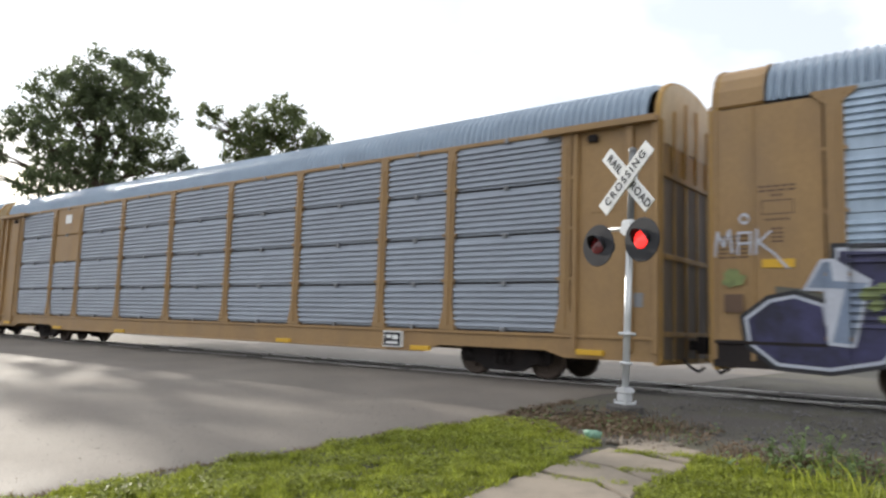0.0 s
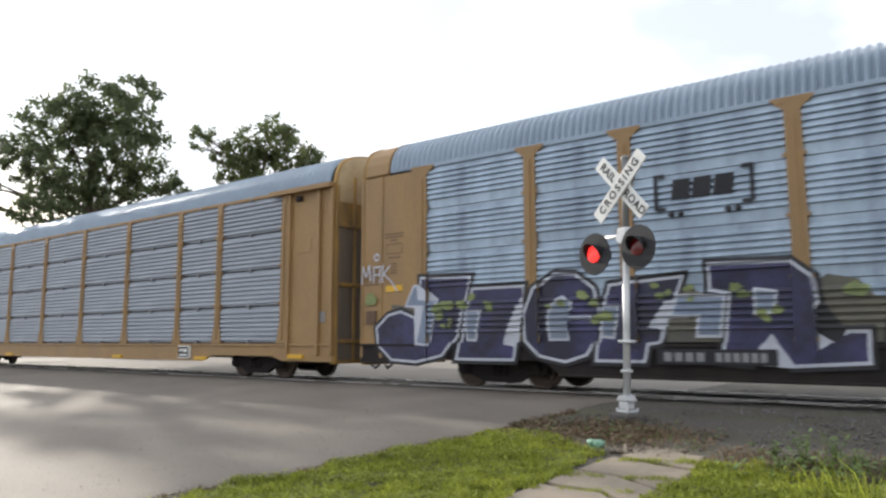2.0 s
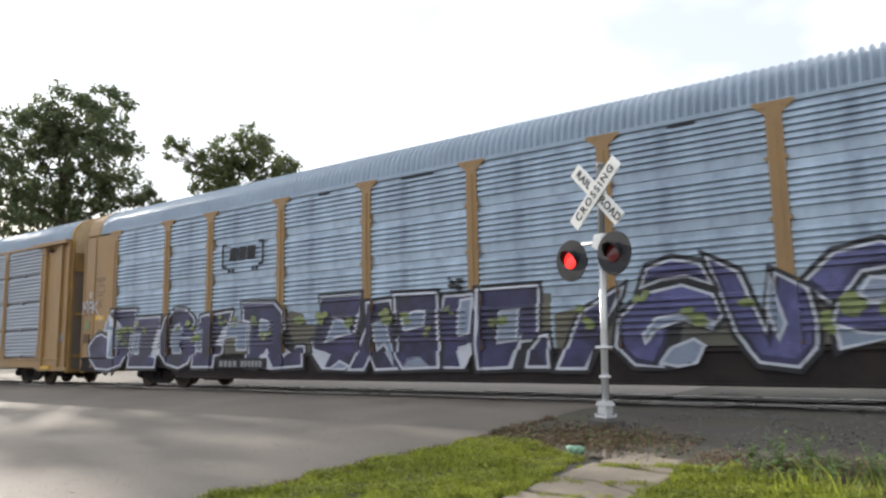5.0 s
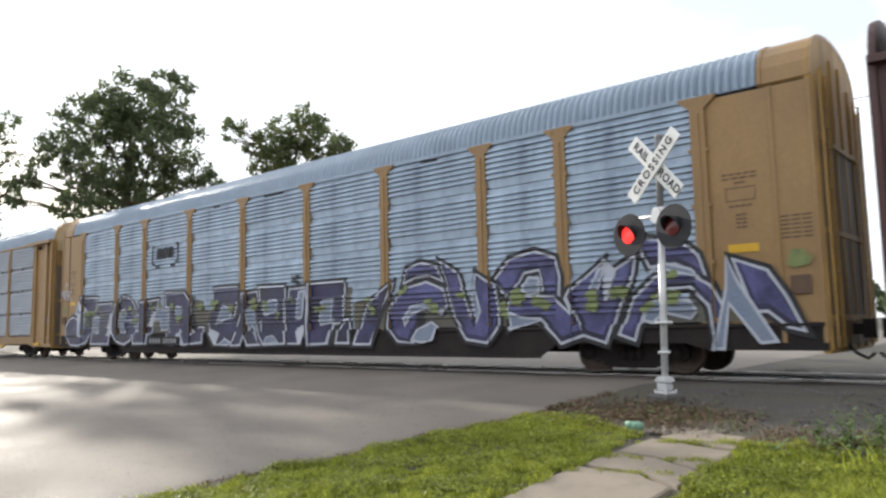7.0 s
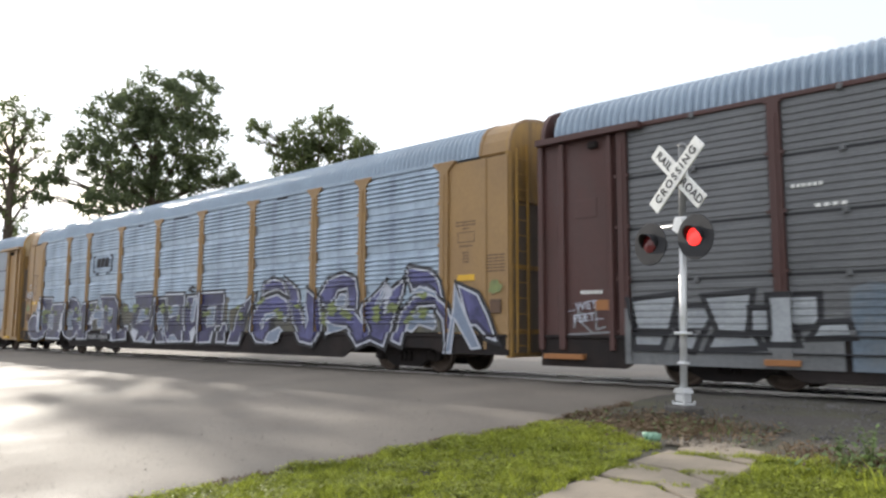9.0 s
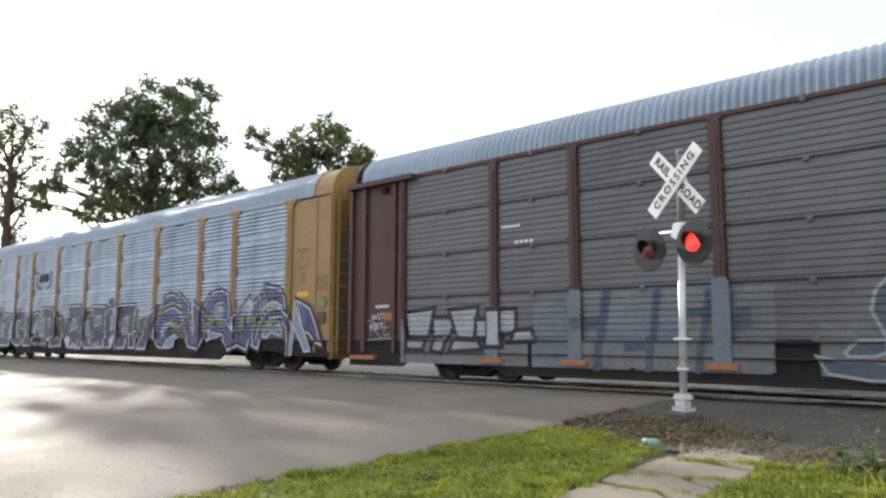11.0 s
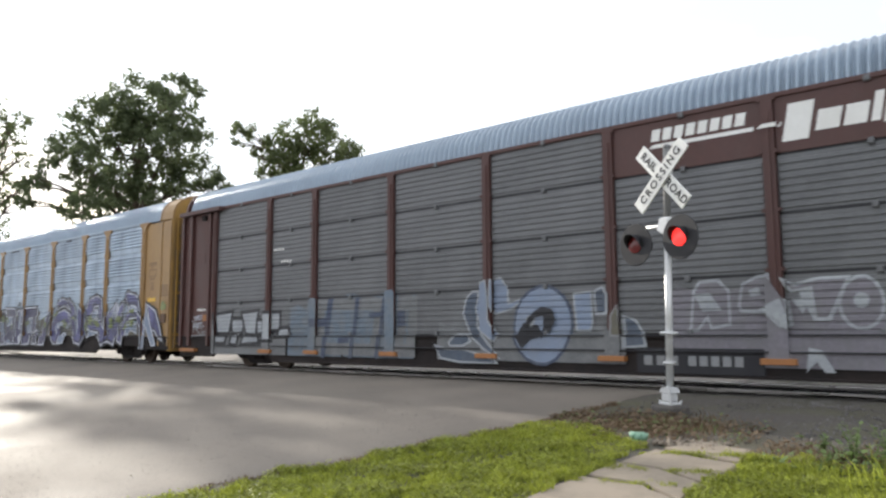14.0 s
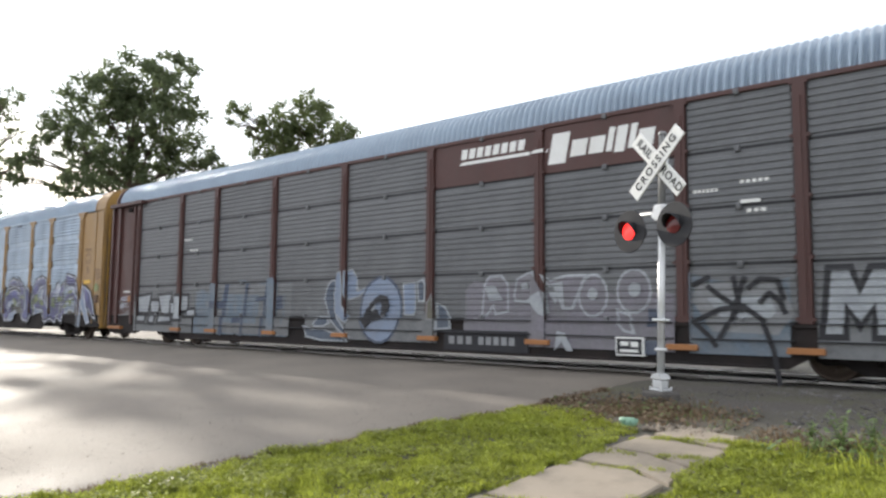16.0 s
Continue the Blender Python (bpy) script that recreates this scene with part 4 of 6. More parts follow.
letter_b(21.71, 23.48, 1.48, 2.51, PLUM, [(0, 0.44), (0.28, 0.88), (0.64, 1), (0.94, 0.82), (1, 0.44), (0.98, 0), (0.74, 0.02), (0.78, 0.38), (0.68, 0.58), (0.48, 0.54), (0.32, 0.16), (0.22, 0.1)])
letter_b(22.10, 24.02, 0.59, 1.64, PLUM, [(0.06, 1), (0.62, 0.92), (0.86, 0.54), (1, 0.18), (0.7, 0), (0.42, 0.48), (0.2, 0.48), (0.04, 0.3), (0, 0.68)])
letter_b(22.12, 23.01, 0.88, 1.31, CHROME, [(0, 1), (0.4, 0.68), (1, 0.48), (0.08, 0)])
letter_b(22.47, 22.96, 1.59, 1.99, CHROME, [(0, 0.28), (0.38, 1), (0.94, 0.9), (1, 0.08), (0.38, 0)])
letter_b(23.53, 25.06, 0.60, 2.25, PLUM, [(0.06, 0.64), (0.58, 0.98), (0.54, 0.78), (0.32, 0.5), (0.58, 0.52), (0.7, 0.86), (1, 1), (0.94, 0.7), (0.74, 0.34), (0.58, 0), (0.22, 0.1), (0.38, 0.44), (0, 0.54)])
letter_b(23.98, 24.41, 1.47, 2.11, CHROME, [(0, 0), (0.62, 0.86), (1, 1), (0.76, 0.28)])
letter_b(25.11, 26.40, 1.69, 2.55, PLUM, [(0, 0.76), (0.08, 1), (0.64, 0.84), (0.9, 0.54), (1, 0), (0.52, 0.36), (0.14, 0.32)])
letter_b(24.65, 26.65, 0.62, 1.88, PLUM, [(0, 0.12), (0.16, 0.66), (0.38, 0.96), (0.68, 1), (0.9, 0.8), (1, 0.48), (0.96, 0.14), (0.9, 0), (0.86, 0.5), (0.7, 0.76), (0.46, 0.74), (0.26, 0.42), (0.18, 0.02)])
letter_b(25.25, 26.30, 1.74, 2.08, CHROME, [(0, 0.44), (0.3, 1), (0.78, 0.58), (1, 0), (0.38, 0.46)])
letter_b(25.11, 26.18, 0.96, 1.45, CHROME, [(0, 0.12), (0.14, 0.84), (0.48, 1), (0.88, 0.86), (1, 0.46), (0.86, 0.12), (0.42, 0.36), (0.2, 0)])
letter_b(26.40, 27.50, 0.50, 2.11, CHROME, [(0.28, 1), (0.44, 0.74), (1, 0.08), (0.72, 0.06), (0.3, 0.46), (0.2, 0), (0, 0), (0.24, 0.66)])
letter_b(26.79, 27.92, 0.78, 2.06, PLUM, [(0, 1), (0.52, 0.82), (0.76, 0.48), (1, 0), (0.74, 0.06), (0.48, 0.26), (0.28, 0.26), (0.14, 0.62)])
rng = random.Random(5)
for k in range(34):
    x = 0.9 + 26.3 * k / 33 + rng.uniform(-0.3, 0.3)
    if 17.0 < x < 17.4:
        continue
    z, r = rng.uniform(1.3, 1.85), rng.uniform(0.09, 0.19)
    near = min(POSTS, key=lambda p: abs(p - x))
    if abs(x - near) < 0.55:
        x = near + math.copysign(0.55, x - near)
    x = min(max(x, 2.5), LEN - 2.5)
    for j in range(3):
        g = Geo()
        blot(g, x + rng.uniform(-0.16, 0.16), z + rng.uniform(-0.12, 0.12), r * rng.uniform(0.6, 1.0), "banded", 0.047 + 0.0008 * j, 0, k * 7 + j)
        part("paint_splash", g, [OLIVE], car_b, "olive green spray splash")
g = Geo()
for k, (x, z, r) in enumerate(((15.05, 2.35, 0.12), (15.25, 2.42, 0.1), (15.2, 2.28, 0.09), (14.95, 2.48, 0.05))):
    blot(g, x, z, r, "banded", 0.05 + 0.001 * k, 0, 90 + k)
part("spray_smudge", g, [BLACK], car_b)
# thin tag on the end panel
g = Geo()
for k, s in enumerate(([(0.06, 2.35), (0.1, 2.75), (0.2, 2.5), (0.3, 2.78), (0.34, 2.4)], [(0.44, 2.36), (0.44, 2.72), (0.64, 2.72), (0.64, 2.36)], [(0.44, 2.54), (0.64, 2.54)], [(0.72, 2.36), (0.74, 2.76)], [(0.95, 2.72), (0.76, 2.55), (1.0, 2.36), (1.2, 2.12)], arc(0.54, 2.95, 0.07, 0.08, 0, 330, 8))):
    [lay(g, q, "banded", 0.003 + 0.0012 * k + 0.00012 * i, 0) for i, q in enumerate(pieces(s, 0.035))]
part("thin_tag", g, [SILVER], car_b)


def plate(name, car, x, z, w, h, mat, proud=0.06, rim=None, label=""):
    g = Geo()
    g.box(x - w / 2, x + w / 2, -HALF - proud - 0.012, -HALF - (0.028 if proud > 0.06 else proud - 0.03), z - h / 2, z + h / 2, 0, chamfer=0.004)
    if rim:
        g.box(x - w / 2 + 0.03, x + w / 2 - 0.03, -HALF - proud - 0.017, -HALF - proud, z - h / 2 + 0.03, z + h / 2 - 0.03, 1)
        g.box(x - w * 0.32, x - w * 0.02, -HALF - proud - 0.021, -HALF - proud, z + h * 0.04, z + h * 0.26, 0)
        g.box(x + w * 0.06, x + w * 0.32, -HALF - proud - 0.021, -HALF - proud, z - h * 0.02, z + h * 0.26, 0)
        g.box(x - w * 0.32, x + w * 0.32, -HALF - proud - 0.021, -HALF - proud, z - h * 0.3, z - h * 0.16, 0)
    return part(name, g, [mat, rim] if rim else [mat], car, label)


Y_PANEL = -HALF - 0.064
# car emblem: brackets, three dark blocks, four dots
g = Geo()
for x, d in ((7.35, 1), (9.0, -1)):
    g.box(x - 0.035, x + 0.035, Y_PANEL - 0.008, Y_PANEL, 3.3, 3.94)
    for z in (3.3, 3.9):
        g.box(min(x, x + d * 0.17), max(x, x + d * 0.17), Y_PANEL - 0.008, Y_PANEL, z - 0.03, z + 0.04)
bar_row(g, 7.62, 3.46, 1.1, 0.36, 3, Y_PANEL - 0.004, 0.12, 0.12)
for x in (7.62, 7.78, 8.6, 8.76):
    g.lathe([(-0.008, 0.0), (-0.008, 0.06), (0.0, 0.06)], (x, Y_PANEL, 3.2), "y", 10)
part("emblem", g, BLACK_PAINT_AND_SHADE, car_b, "black emblem of brackets and blocks")
g = Geo()
g.box(7.3, 9.25, -HALF - 0.15, -HALF - 0.07, 0.6, 0.86, 0)
bar_row(g, 7.42, 0.65, 0.75, 0.15, 4, -HALF - 0.152, 0.3, 0.0, 1)
bar_row(g, 8.3, 0.65, 0.85, 0.15, 6, -HALF - 0.152, 0.3, 0.0, 1)
part("number_board", g, [BLACK_PAINT_AND_SHADE, FADED], car_b, "dark board with pale marks")
for x in (1.05, 27.0):
    plate("notice", car_b, x, 2.2, 0.5, 0.14, SAFETY, 0.02, label="yellow notice plate")
    g = Geo()
    for z, n, w in ((3.45, 5, 0.6), (3.38, 4, 0.6), (3.3, 2, 0.2), (2.9, 4, 0.4), (2.75, 2, 0.2), (2.68, 2, 0.2), (2.61, 2, 0.2), (2.54, 2, 0.2)):
        marks(car_b, RUST, x - w / 2, z, w, 0.035, n, -HALF - 0.0175, 0.2)
    for z0, z1, a, b in ((3.0, 3.02, -0.25, 0.25), (3.22, 3.24, -0.25, 0.25), (3.0, 3.24, -0.25, -0.23), (3.0, 3.24, 0.23, 0.25)):
        g.poly([(x + a, -HALF - 0.0178, z0), (x + b, -HALF - 0.0178, z0), (x + b, -HALF - 0.0178, z1), (x + a, -HALF - 0.0178, z1)])
    part("stencil_frame", g, RUST, car_b)
for x in (0.36, 27.86):
    for k in range(6):
        marks(car_b, RUST, x - 0.25, 2.3 + 0.07 * k, 0.5, 0.03, 3, -HALF - 0.0176, 0.15)
    g = Geo()
    for k in range(5):
        blot(g, x + 0.07 * math.cos(k * 2), 1.95 + 0.07 * math.sin(k * 2), 0.14, "banded", 0.002 + 0.001 * k, 0, 40 + k)
    part("green_patch", g, [OLIVE], car_b)
    plate("placard", car_b, x, 1.55, 0.3, 0.3, RUST, 0.05)
# black bars under the eave stand in for the shade inside slots
for x, w in ((14.1, 0.9), (11.2, 0.35), (20.0, 0.5)):
    g = Geo()
    g.box(x - w / 2, x + w / 2, -HALF - 0.052, -HALF - 0.03, EAVE - 0.12, EAVE - 0.07)
    part("open_slot", g, BLACK_PAINT_AND_SHADE, car_b)
# mustard car: data board, reflective strips, white plate, latches
plate("data_board", car_a, 22.0, 0.7, 0.55, 0.36, WHITE, 0.09, BLACK_PAINT_AND_SHADE, "small black and white data board")
for car, xs, mat, z in ((car_a, (18.2, 22.8, 26.9, 1.3, 5.6, 10.0), SAFETY, 0.53), (lead_car, (18.2, 22.8, 26.9), SAFETY, 0.53), (car_c, POSTS[1:9], ORANGE, 0.52)):
    for x in xs:
        plate("reflective_strip", car, x, z if x not in (26.9, 1.3) else 0.62, 0.55, 0.1, mat, 0.15 if car is car_c else 0.085)
plate("white_plate", car_a, 5.75, 4.5, 0.45, 0.32, WHITE, 0.02)
for x in (0.4, 27.8):
    plate("placard", car_a, x, 1.6, 0.22, 0.26, FADED, 0.02)


def clip_mesh(mat):
    g = Geo()
    g.box(-0.045, 0.045, -0.07, 0.0, -0.055, 0.045, chamfer=0.012)
    return g.mesh("latch", mat)


for car in (car_a, lead_car, car_c):
    for b in range(9):
        x = (POSTS[b] + POSTS[b + 1]) / 2
        for r in range(5):
            part("latch", shared(("latch", car is car_c), lambda: clip_mesh(GALV_GRIMY if car is car_c else FADED)), [], car, at=(x, -HALF - 0.01, Z0 + r * PITCH - (0.02 if r else -0.03)))

# brown car: name drawn as slanted blocks, sill boards, pale graffiti
Y_FLAT = -HALF - 0.026
for x, z, w, h, n, gap in ((16.45, 4.5, 1.75, 0.22, 8, 0.25), (18.74, 4.1, 0.46, 0.62, 1, 0.12), (19.25, 4.2, 0.4, 0.33, 1, 0.12), (19.66, 4.2, 0.37, 0.33, 1, 0.12),
                          (20.04, 4.2, 0.16, 0.46, 1, 0.2), (20.21, 4.16, 0.27, 0.5, 1, 0.2), (20.5, 4.2, 0.16, 0.46, 1, 0.2), (20.68, 4.2, 0.36, 0.33, 1, 0.12)):
    for k in range(n):
        g = Geo()
        bar_row(g, x + w / n * k, z, w / n, h, 1, Y_FLAT, gap, 0.2)
        part("name_block", g, WHITE, car_c, "white slanted painted block")
for a, b, y in ((16.4, 18.3, Y_FLAT), (18.66, 18.72, Y_FLAT), (18.36, 18.68, -HALF - 0.104)):
    g = Geo()
    g.poly([(a, y, 4.37), (b, y, 4.37), (b, y, 4.44), (a + 0.1, y, 4.44)])
    part("name_underline", g, WHITE, car_c)
g = Geo()
g.box(16.06, 18.3, -HALF - 0.085, -HALF - 0.05, 0.28, 0.72, 0)
bar_row(g, 16.2, 0.42, 0.72, 0.17, 3, -HALF - 0.087, 0.35, 0.0, 1)
bar_row(g, 17.02, 0.42, 1.0, 0.17, 5, -HALF - 0.087, 0.3, 0.0, 1)
part("number_board", g, [BLACK_PAINT_AND_SHADE, FADED], car_c, "dark board with pale marks")
plate("data_board", car_c, 20.55, 0.5, 0.55, 0.34, WHITE, 0.15, BLACK_PAINT_AND_SHADE, "small black and white data board")
for x, z, w, n in ((21.75, 3.2, 0.45, 6), (22.55, 3.3, 0.5, 5), (22.55, 2.96, 0.5, 1), (22.65, 2.8, 0.35, 3), (4.95, 3.35, 0.5, 6), (5.3, 3.0, 0.5, 4)):
    marks(car_c, WHITE, x, z, w, 0.06, n, -HALF - 0.036, 0.35)
marks(car_c, WHITE, 0.95, 1.74, 0.5, 0.07, 9, -HALF - 0.02, 0.3)
g = Geo()
for k, s in enumerate(([(0.8, 1.1), (0.9, 1.4), (1.1, 1.3), (0.95, 1.2), (1.2, 1.0)], [(1.3, 1.4), (1.3, 1.05), (1.5, 1.1)], [(0.7, 0.95), (1.6, 1.0)])):
    [lay(g, q, "soft", 0.003 + 0.0012 * k + 0.00012 * i, 0) for i, q in enumerate(pieces(s, 0.04))]
part("thin_tag", g, [FADED], car_c)
for k, (a, b, zt, m) in enumerate(((2.0, 5.7, 1.55, 2), (5.72, 8.0, 1.9, 0), (8.02, 10.4, 1.95, 0), (11.2, 15.9, 1.2, 2), (16.6, 21.4, 1.7, 1), (21.7, 23.3, 1.7, 0), (23.7, 26.4, 1.8, 2))):
    g = Geo()
    rng = random.Random(k + 200)
    n = int((b - a) / 0.3)
    tops = [(a + (b - a) * q / n + rng.uniform(-0.08, 0.08), zt + rng.uniform(-0.3, 0.12)) for q in range(n, -1, -1)]
    for q in range(n):
        (x1, z1), (x0, z0) = tops[q], tops[q + 1]
        lay(g, [(x0, 0.42), (x1, 0.42), (x1, z1), (x0, z0)], "soft", 0.0012, 0)
    part("old_paint", g, [(OLD_BLUE, OLD_MAUVE, OLD_GREY)[m]], car_c, "faded patch of old spray paint")
SMALL = (0.0, (BLACK, 0.1), (CHALK, 0.0))
WASH = (0.0, (OLD_GREY, 0.0), (OLD_BLUE, -0.3))
PALE_FIELD = (0.0, (FADED, 0.0), (CHALK, -0.25))
BAND = (0.018, (OLD_NAVY, 0.0))
SLATE = (0.0, (CHALK, 0.0), (SLATE_BLUE, -0.05))
SKY = (0.001, (CHALK, 0.0), (PALE_BLUE, -0.04))
EYEBALL = (0.002, (OLD_NAVY, 0.0), (PALE_BLUE, -0.06))
SAND = (0.012, (FADED, 0.0), (TAN, -0.04))
ROSE = (0.0, (CHALK, 0.0), (OLD_MAUVE, -0.05))
SPOT = (0.03, (CHALK, 0.0))


def letter_c(*shape):
    letter(car_c, "soft", next(tally), *shape)


def stroke_c(x0, x1, z0, z1, mat, line):
    """A broad brush line."""
    g = Geo()
    pts = [(x0 + u * (x1 - x0), z0 + v * (z1 - z0)) for u, v in line]
    for i, q in enumerate(pieces(pts, 0.085, False)):
        lay(g, q, "soft", 0.034 + 0.0002 * i, 0)
    part("sprayed_line", g, [mat], car_c)


STROKE = BLACK
letter_c(23.80, 24.75, 0.80, 1.78, SMALL, [(0, 0), (0.1, 1), (0.35, 1), (0.5, 0.6), (0.7, 1), (0.95, 1), (1, 0), (0.75, 0), (0.72, 0.5), (0.5, 0.2), (0.28, 0.5), (0.25, 0)])
letter_c(25.05, 25.95, 0.75, 1.82, SMALL, [(0, 1), (0.25, 1), (0.35, 0.35), (0.6, 0.3), (0.65, 1), (1, 1), (0.9, 0.1), (0.6, 0), (0.15, 0.05)])
letter_c(2.07, 2.90, 1.07, 1.64, SMALL, [(0, 0.86), (1, 1), (0.82, 0), (0.12, 0.02)])
letter_c(2.94, 3.58, 1.06, 1.42, SMALL, [(0, 1), (1, 1), (0.7, 0), (0.04, 0.02)])
letter_c(3.47, 4.21, 1.02, 1.64, SMALL, [(0, 0.92), (1, 1), (0.86, 0), (0.28, 0.06)])
letter_c(4.25, 4.48, 1.05, 1.37, SMALL, [(0, 1), (1, 0.98), (1, 0), (0, 0)])
letter_c(4.54, 5.24, 0.86, 1.57, SMALL, [(0, 1), (1, 1), (1, 0.4), (0.46, 0.38), (0.54, 0), (0, 0)])
letter_c(2.16, 2.68, 0.78, 0.95, SMALL, [(0, 1), (1, 0.98), (0.88, 0), (0, 0)])
letter_c(2.97, 3.33, 0.72, 0.98, SMALL, [(0.24, 1), (1, 1), (0.7, 0), (0, 0.1)])
letter_c(3.54, 4.34, 0.75, 0.97, SMALL, [(0.12, 0.9), (0.88, 1), (1, 0.2), (0, 0)])
letter_c(5.20, 5.70, 0.96, 1.14, SMALL, [(0.18, 0.88), (0.9, 1), (1, 0.12), (0, 0)])
letter_c(6.87, 9.43, 0.45, 1.92, WASH, [(0.02, 1), (1, 0.96), (0.94, 0), (0, 0.02)])
letter_c(9.85, 10.52, 0.45, 1.87, WASH, [(0.06, 1), (1, 1), (0.98, 0), (0, 0)])
letter_c(7.15, 7.56, 0.37, 1.91, BAND, [(0.48, 1), (1, 1), (0.38, 0), (0, 0.02)])
letter_c(8.23, 8.56, 0.39, 1.90, BAND, [(0.58, 1), (1, 1), (0.42, 0), (0, 0)])
letter_c(9.16, 9.51, 0.38, 1.87, BAND, [(0.62, 1), (1, 1), (0.34, 0), (0, 0.02)])
letter_c(6.65, 7.40, 1.19, 1.41, BAND, [(0, 0.98), (1, 1), (0.96, 0), (0.06, 0)])
letter_c(8.92, 9.39, 1.40, 1.53, BAND, [(0, 0.94), (1, 1), (1, 0.08), (0, 0)])
letter_c(9.88, 10.15, 1.17, 1.54, BAND, [(0.06, 1), (0.96, 1), (1, 0.04), (0, 0)])
letter_c(7.83, 8.28, 0.76, 0.92, BAND, [(0, 0.88), (1, 1), (0.92, 0.14), (0, 0)])
letter_c(11.51, 12.20, 0.70, 1.00, SLATE, [(0, 0.32), (0.32, 1), (0.86, 1), (1, 0.34), (0.64, 0.02), (0.1, 0)])
letter_c(11.09, 12.92, 0.35, 0.76, SLATE, [(0, 1), (0.2, 0.8), (0.46, 0.82), (0.9, 0.34), (1, 0.02), (0.42, 0), (0.1, 0.2)])
letter_c(11.89, 12.98, 0.44, 1.93, SLATE, [(0, 0.66), (0.08, 0.88), (0.24, 1), (0.46, 1), (0.34, 0.76), (0.4, 0.48), (0.7, 0.26), (1, 0), (0.58, 0.14), (0.2, 0.34)])
letter_c(12.25, 12.93, 0.80, 2.15, SKY, [(0.28, 0.96), (0.54, 1), (0.62, 0.7), (0.62, 0.36), (1, 0.1), (0.8, 0), (0.26, 0.18), (0, 0.54)])
letter_c(12.67, 13.56, 1.37, 2.19, SKY, [(0.02, 0.94), (0.32, 1), (0.54, 0.7), (0.54, 0.32), (1, 0.44), (0.68, 0.16), (0.14, 0), (0, 0.24)])
letter_c(13.26, 14.72, 0.35, 1.97, EYEBALL, [(1, 0.5), (0.96, 0.32), (0.88, 0.18), (0.74, 0.06), (0.58, 0), (0.42, 0), (0.24, 0.06), (0.12, 0.16), (0.02, 0.32), (0, 0.5), (0.04, 0.68), (0.14, 0.84), (0.28, 0.94), (0.44, 1), (0.62, 1), (0.78, 0.92), (0.9, 0.82), (0.98, 0.66)])
letter_c(13.45, 14.32, 0.83, 1.53, DOT, [(0, 0.16), (0.24, 0.7), (0.6, 1), (0.92, 0.92), (1, 0.6), (0.86, 0.3), (0.64, 0.08), (0.76, 0.46), (0.68, 0.74), (0.44, 0.7), (0.22, 0.38), (0.22, 0)])
letter_c(13.35, 14.03, 0.68, 1.21, DOT, [(0, 0.48), (0.28, 1), (0.8, 0.9), (1, 0.48), (0.6, 0.36), (0.26, 0)])
letter_c(13.59, 13.83, 1.13, 1.36, SPOT, [(1, 0.5), (0.9, 0.18), (0.64, 0), (0.34, 0), (0.08, 0.2), (0, 0.5), (0.1, 0.82), (0.36, 1), (0.68, 1), (0.92, 0.8)])
letter_c(14.71, 15.16, 1.02, 1.81, SKY, [(0, 0.96), (0.94, 1), (1, 0.22), (0.86, 0), (0.14, 0), (0.1, 0.56)])
letter_c(15.15, 15.51, 1.33, 1.90, SLATE, [(0, 0.82), (0.56, 1), (1, 0.72), (0.96, 0.02), (0.1, 0)])
letter_c(15.53, 15.80, 0.92, 1.54, SAND, [(0.06, 0.64), (0.66, 1), (0.8, 0.52), (1, 0), (0, 0)])
letter_c(15.75, 16.27, 0.71, 1.34, SLATE, [(0, 1), (0.58, 0.84), (0.92, 0.38), (1, 0.04), (0.04, 0), (0.46, 0.38)])
letter_c(17.03, 17.77, 0.98, 1.91, ROSE, [(0, 0), (0.06, 0.3), (0.12, 0.8), (0.28, 0.98), (0.74, 1), (1, 0.78), (1, 0.14), (0.52, 0.06), (0.44, 0.24), (0.24, 0.04)])
letter_c(17.16, 17.63, 1.35, 1.67, SPOT, [(0, 0.96), (0.58, 1), (1, 0.04), (0.28, 0)])
letter_c(17.89, 18.76, 1.06, 1.95, ROSE, [(0, 0.44), (0.08, 0.84), (0.38, 0.98), (0.64, 1), (0.64, 0.62), (0.94, 0.5), (1, 0.04), (0.78, 0), (0.52, 0.26), (0.04, 0.3)])
letter_c(18.09, 18.27, 1.58, 1.73, SPOT, [(0, 0.74), (0.88, 1), (1, 0.12), (0.12, 0)])
letter_c(18.19, 18.72, 1.02, 1.54, SPOT, [(0, 0.64), (0.76, 1), (1, 0.3), (0.94, 0), (0.5, 0.46)])
letter_c(18.58, 19.63, 1.17, 1.89, ROSE, [(0, 1), (0.2, 0.84), (0.54, 0.96), (1, 0.96), (0.9, 0.68), (0.7, 0.66), (0.7, 0), (0.46, 0), (0.42, 0.68), (0.14, 0.62)])
letter_c(18.74, 19.01, 1.28, 1.53, SPOT, [(0, 1), (1, 0.96), (0.66, 0)])
letter_c(19.41, 20.07, 1.02, 1.86, ROSE, [(1, 0.48), (0.94, 0.26), (0.8, 0.1), (0.6, 0), (0.38, 0), (0.18, 0.1), (0.04, 0.28), (0, 0.5), (0.06, 0.74), (0.22, 0.9), (0.42, 1), (0.64, 1), (0.84, 0.88), (0.96, 0.7)])
letter_c(19.64, 19.86, 1.35, 1.59, SPOT, [(1, 0.48), (0.86, 0.16), (0.56, 0), (0.22, 0.06), (0, 0.34), (0.02, 0.7), (0.26, 0.96), (0.6, 1), (0.9, 0.82)])
letter_c(20.22, 20.94, 1.09, 1.94, ROSE, [(1, 0.48), (0.94, 0.26), (0.8, 0.1), (0.6, 0), (0.38, 0), (0.18, 0.1), (0.04, 0.28), (0, 0.52), (0.06, 0.74), (0.22, 0.92), (0.42, 1), (0.64, 0.98), (0.84, 0.88), (0.96, 0.7)])
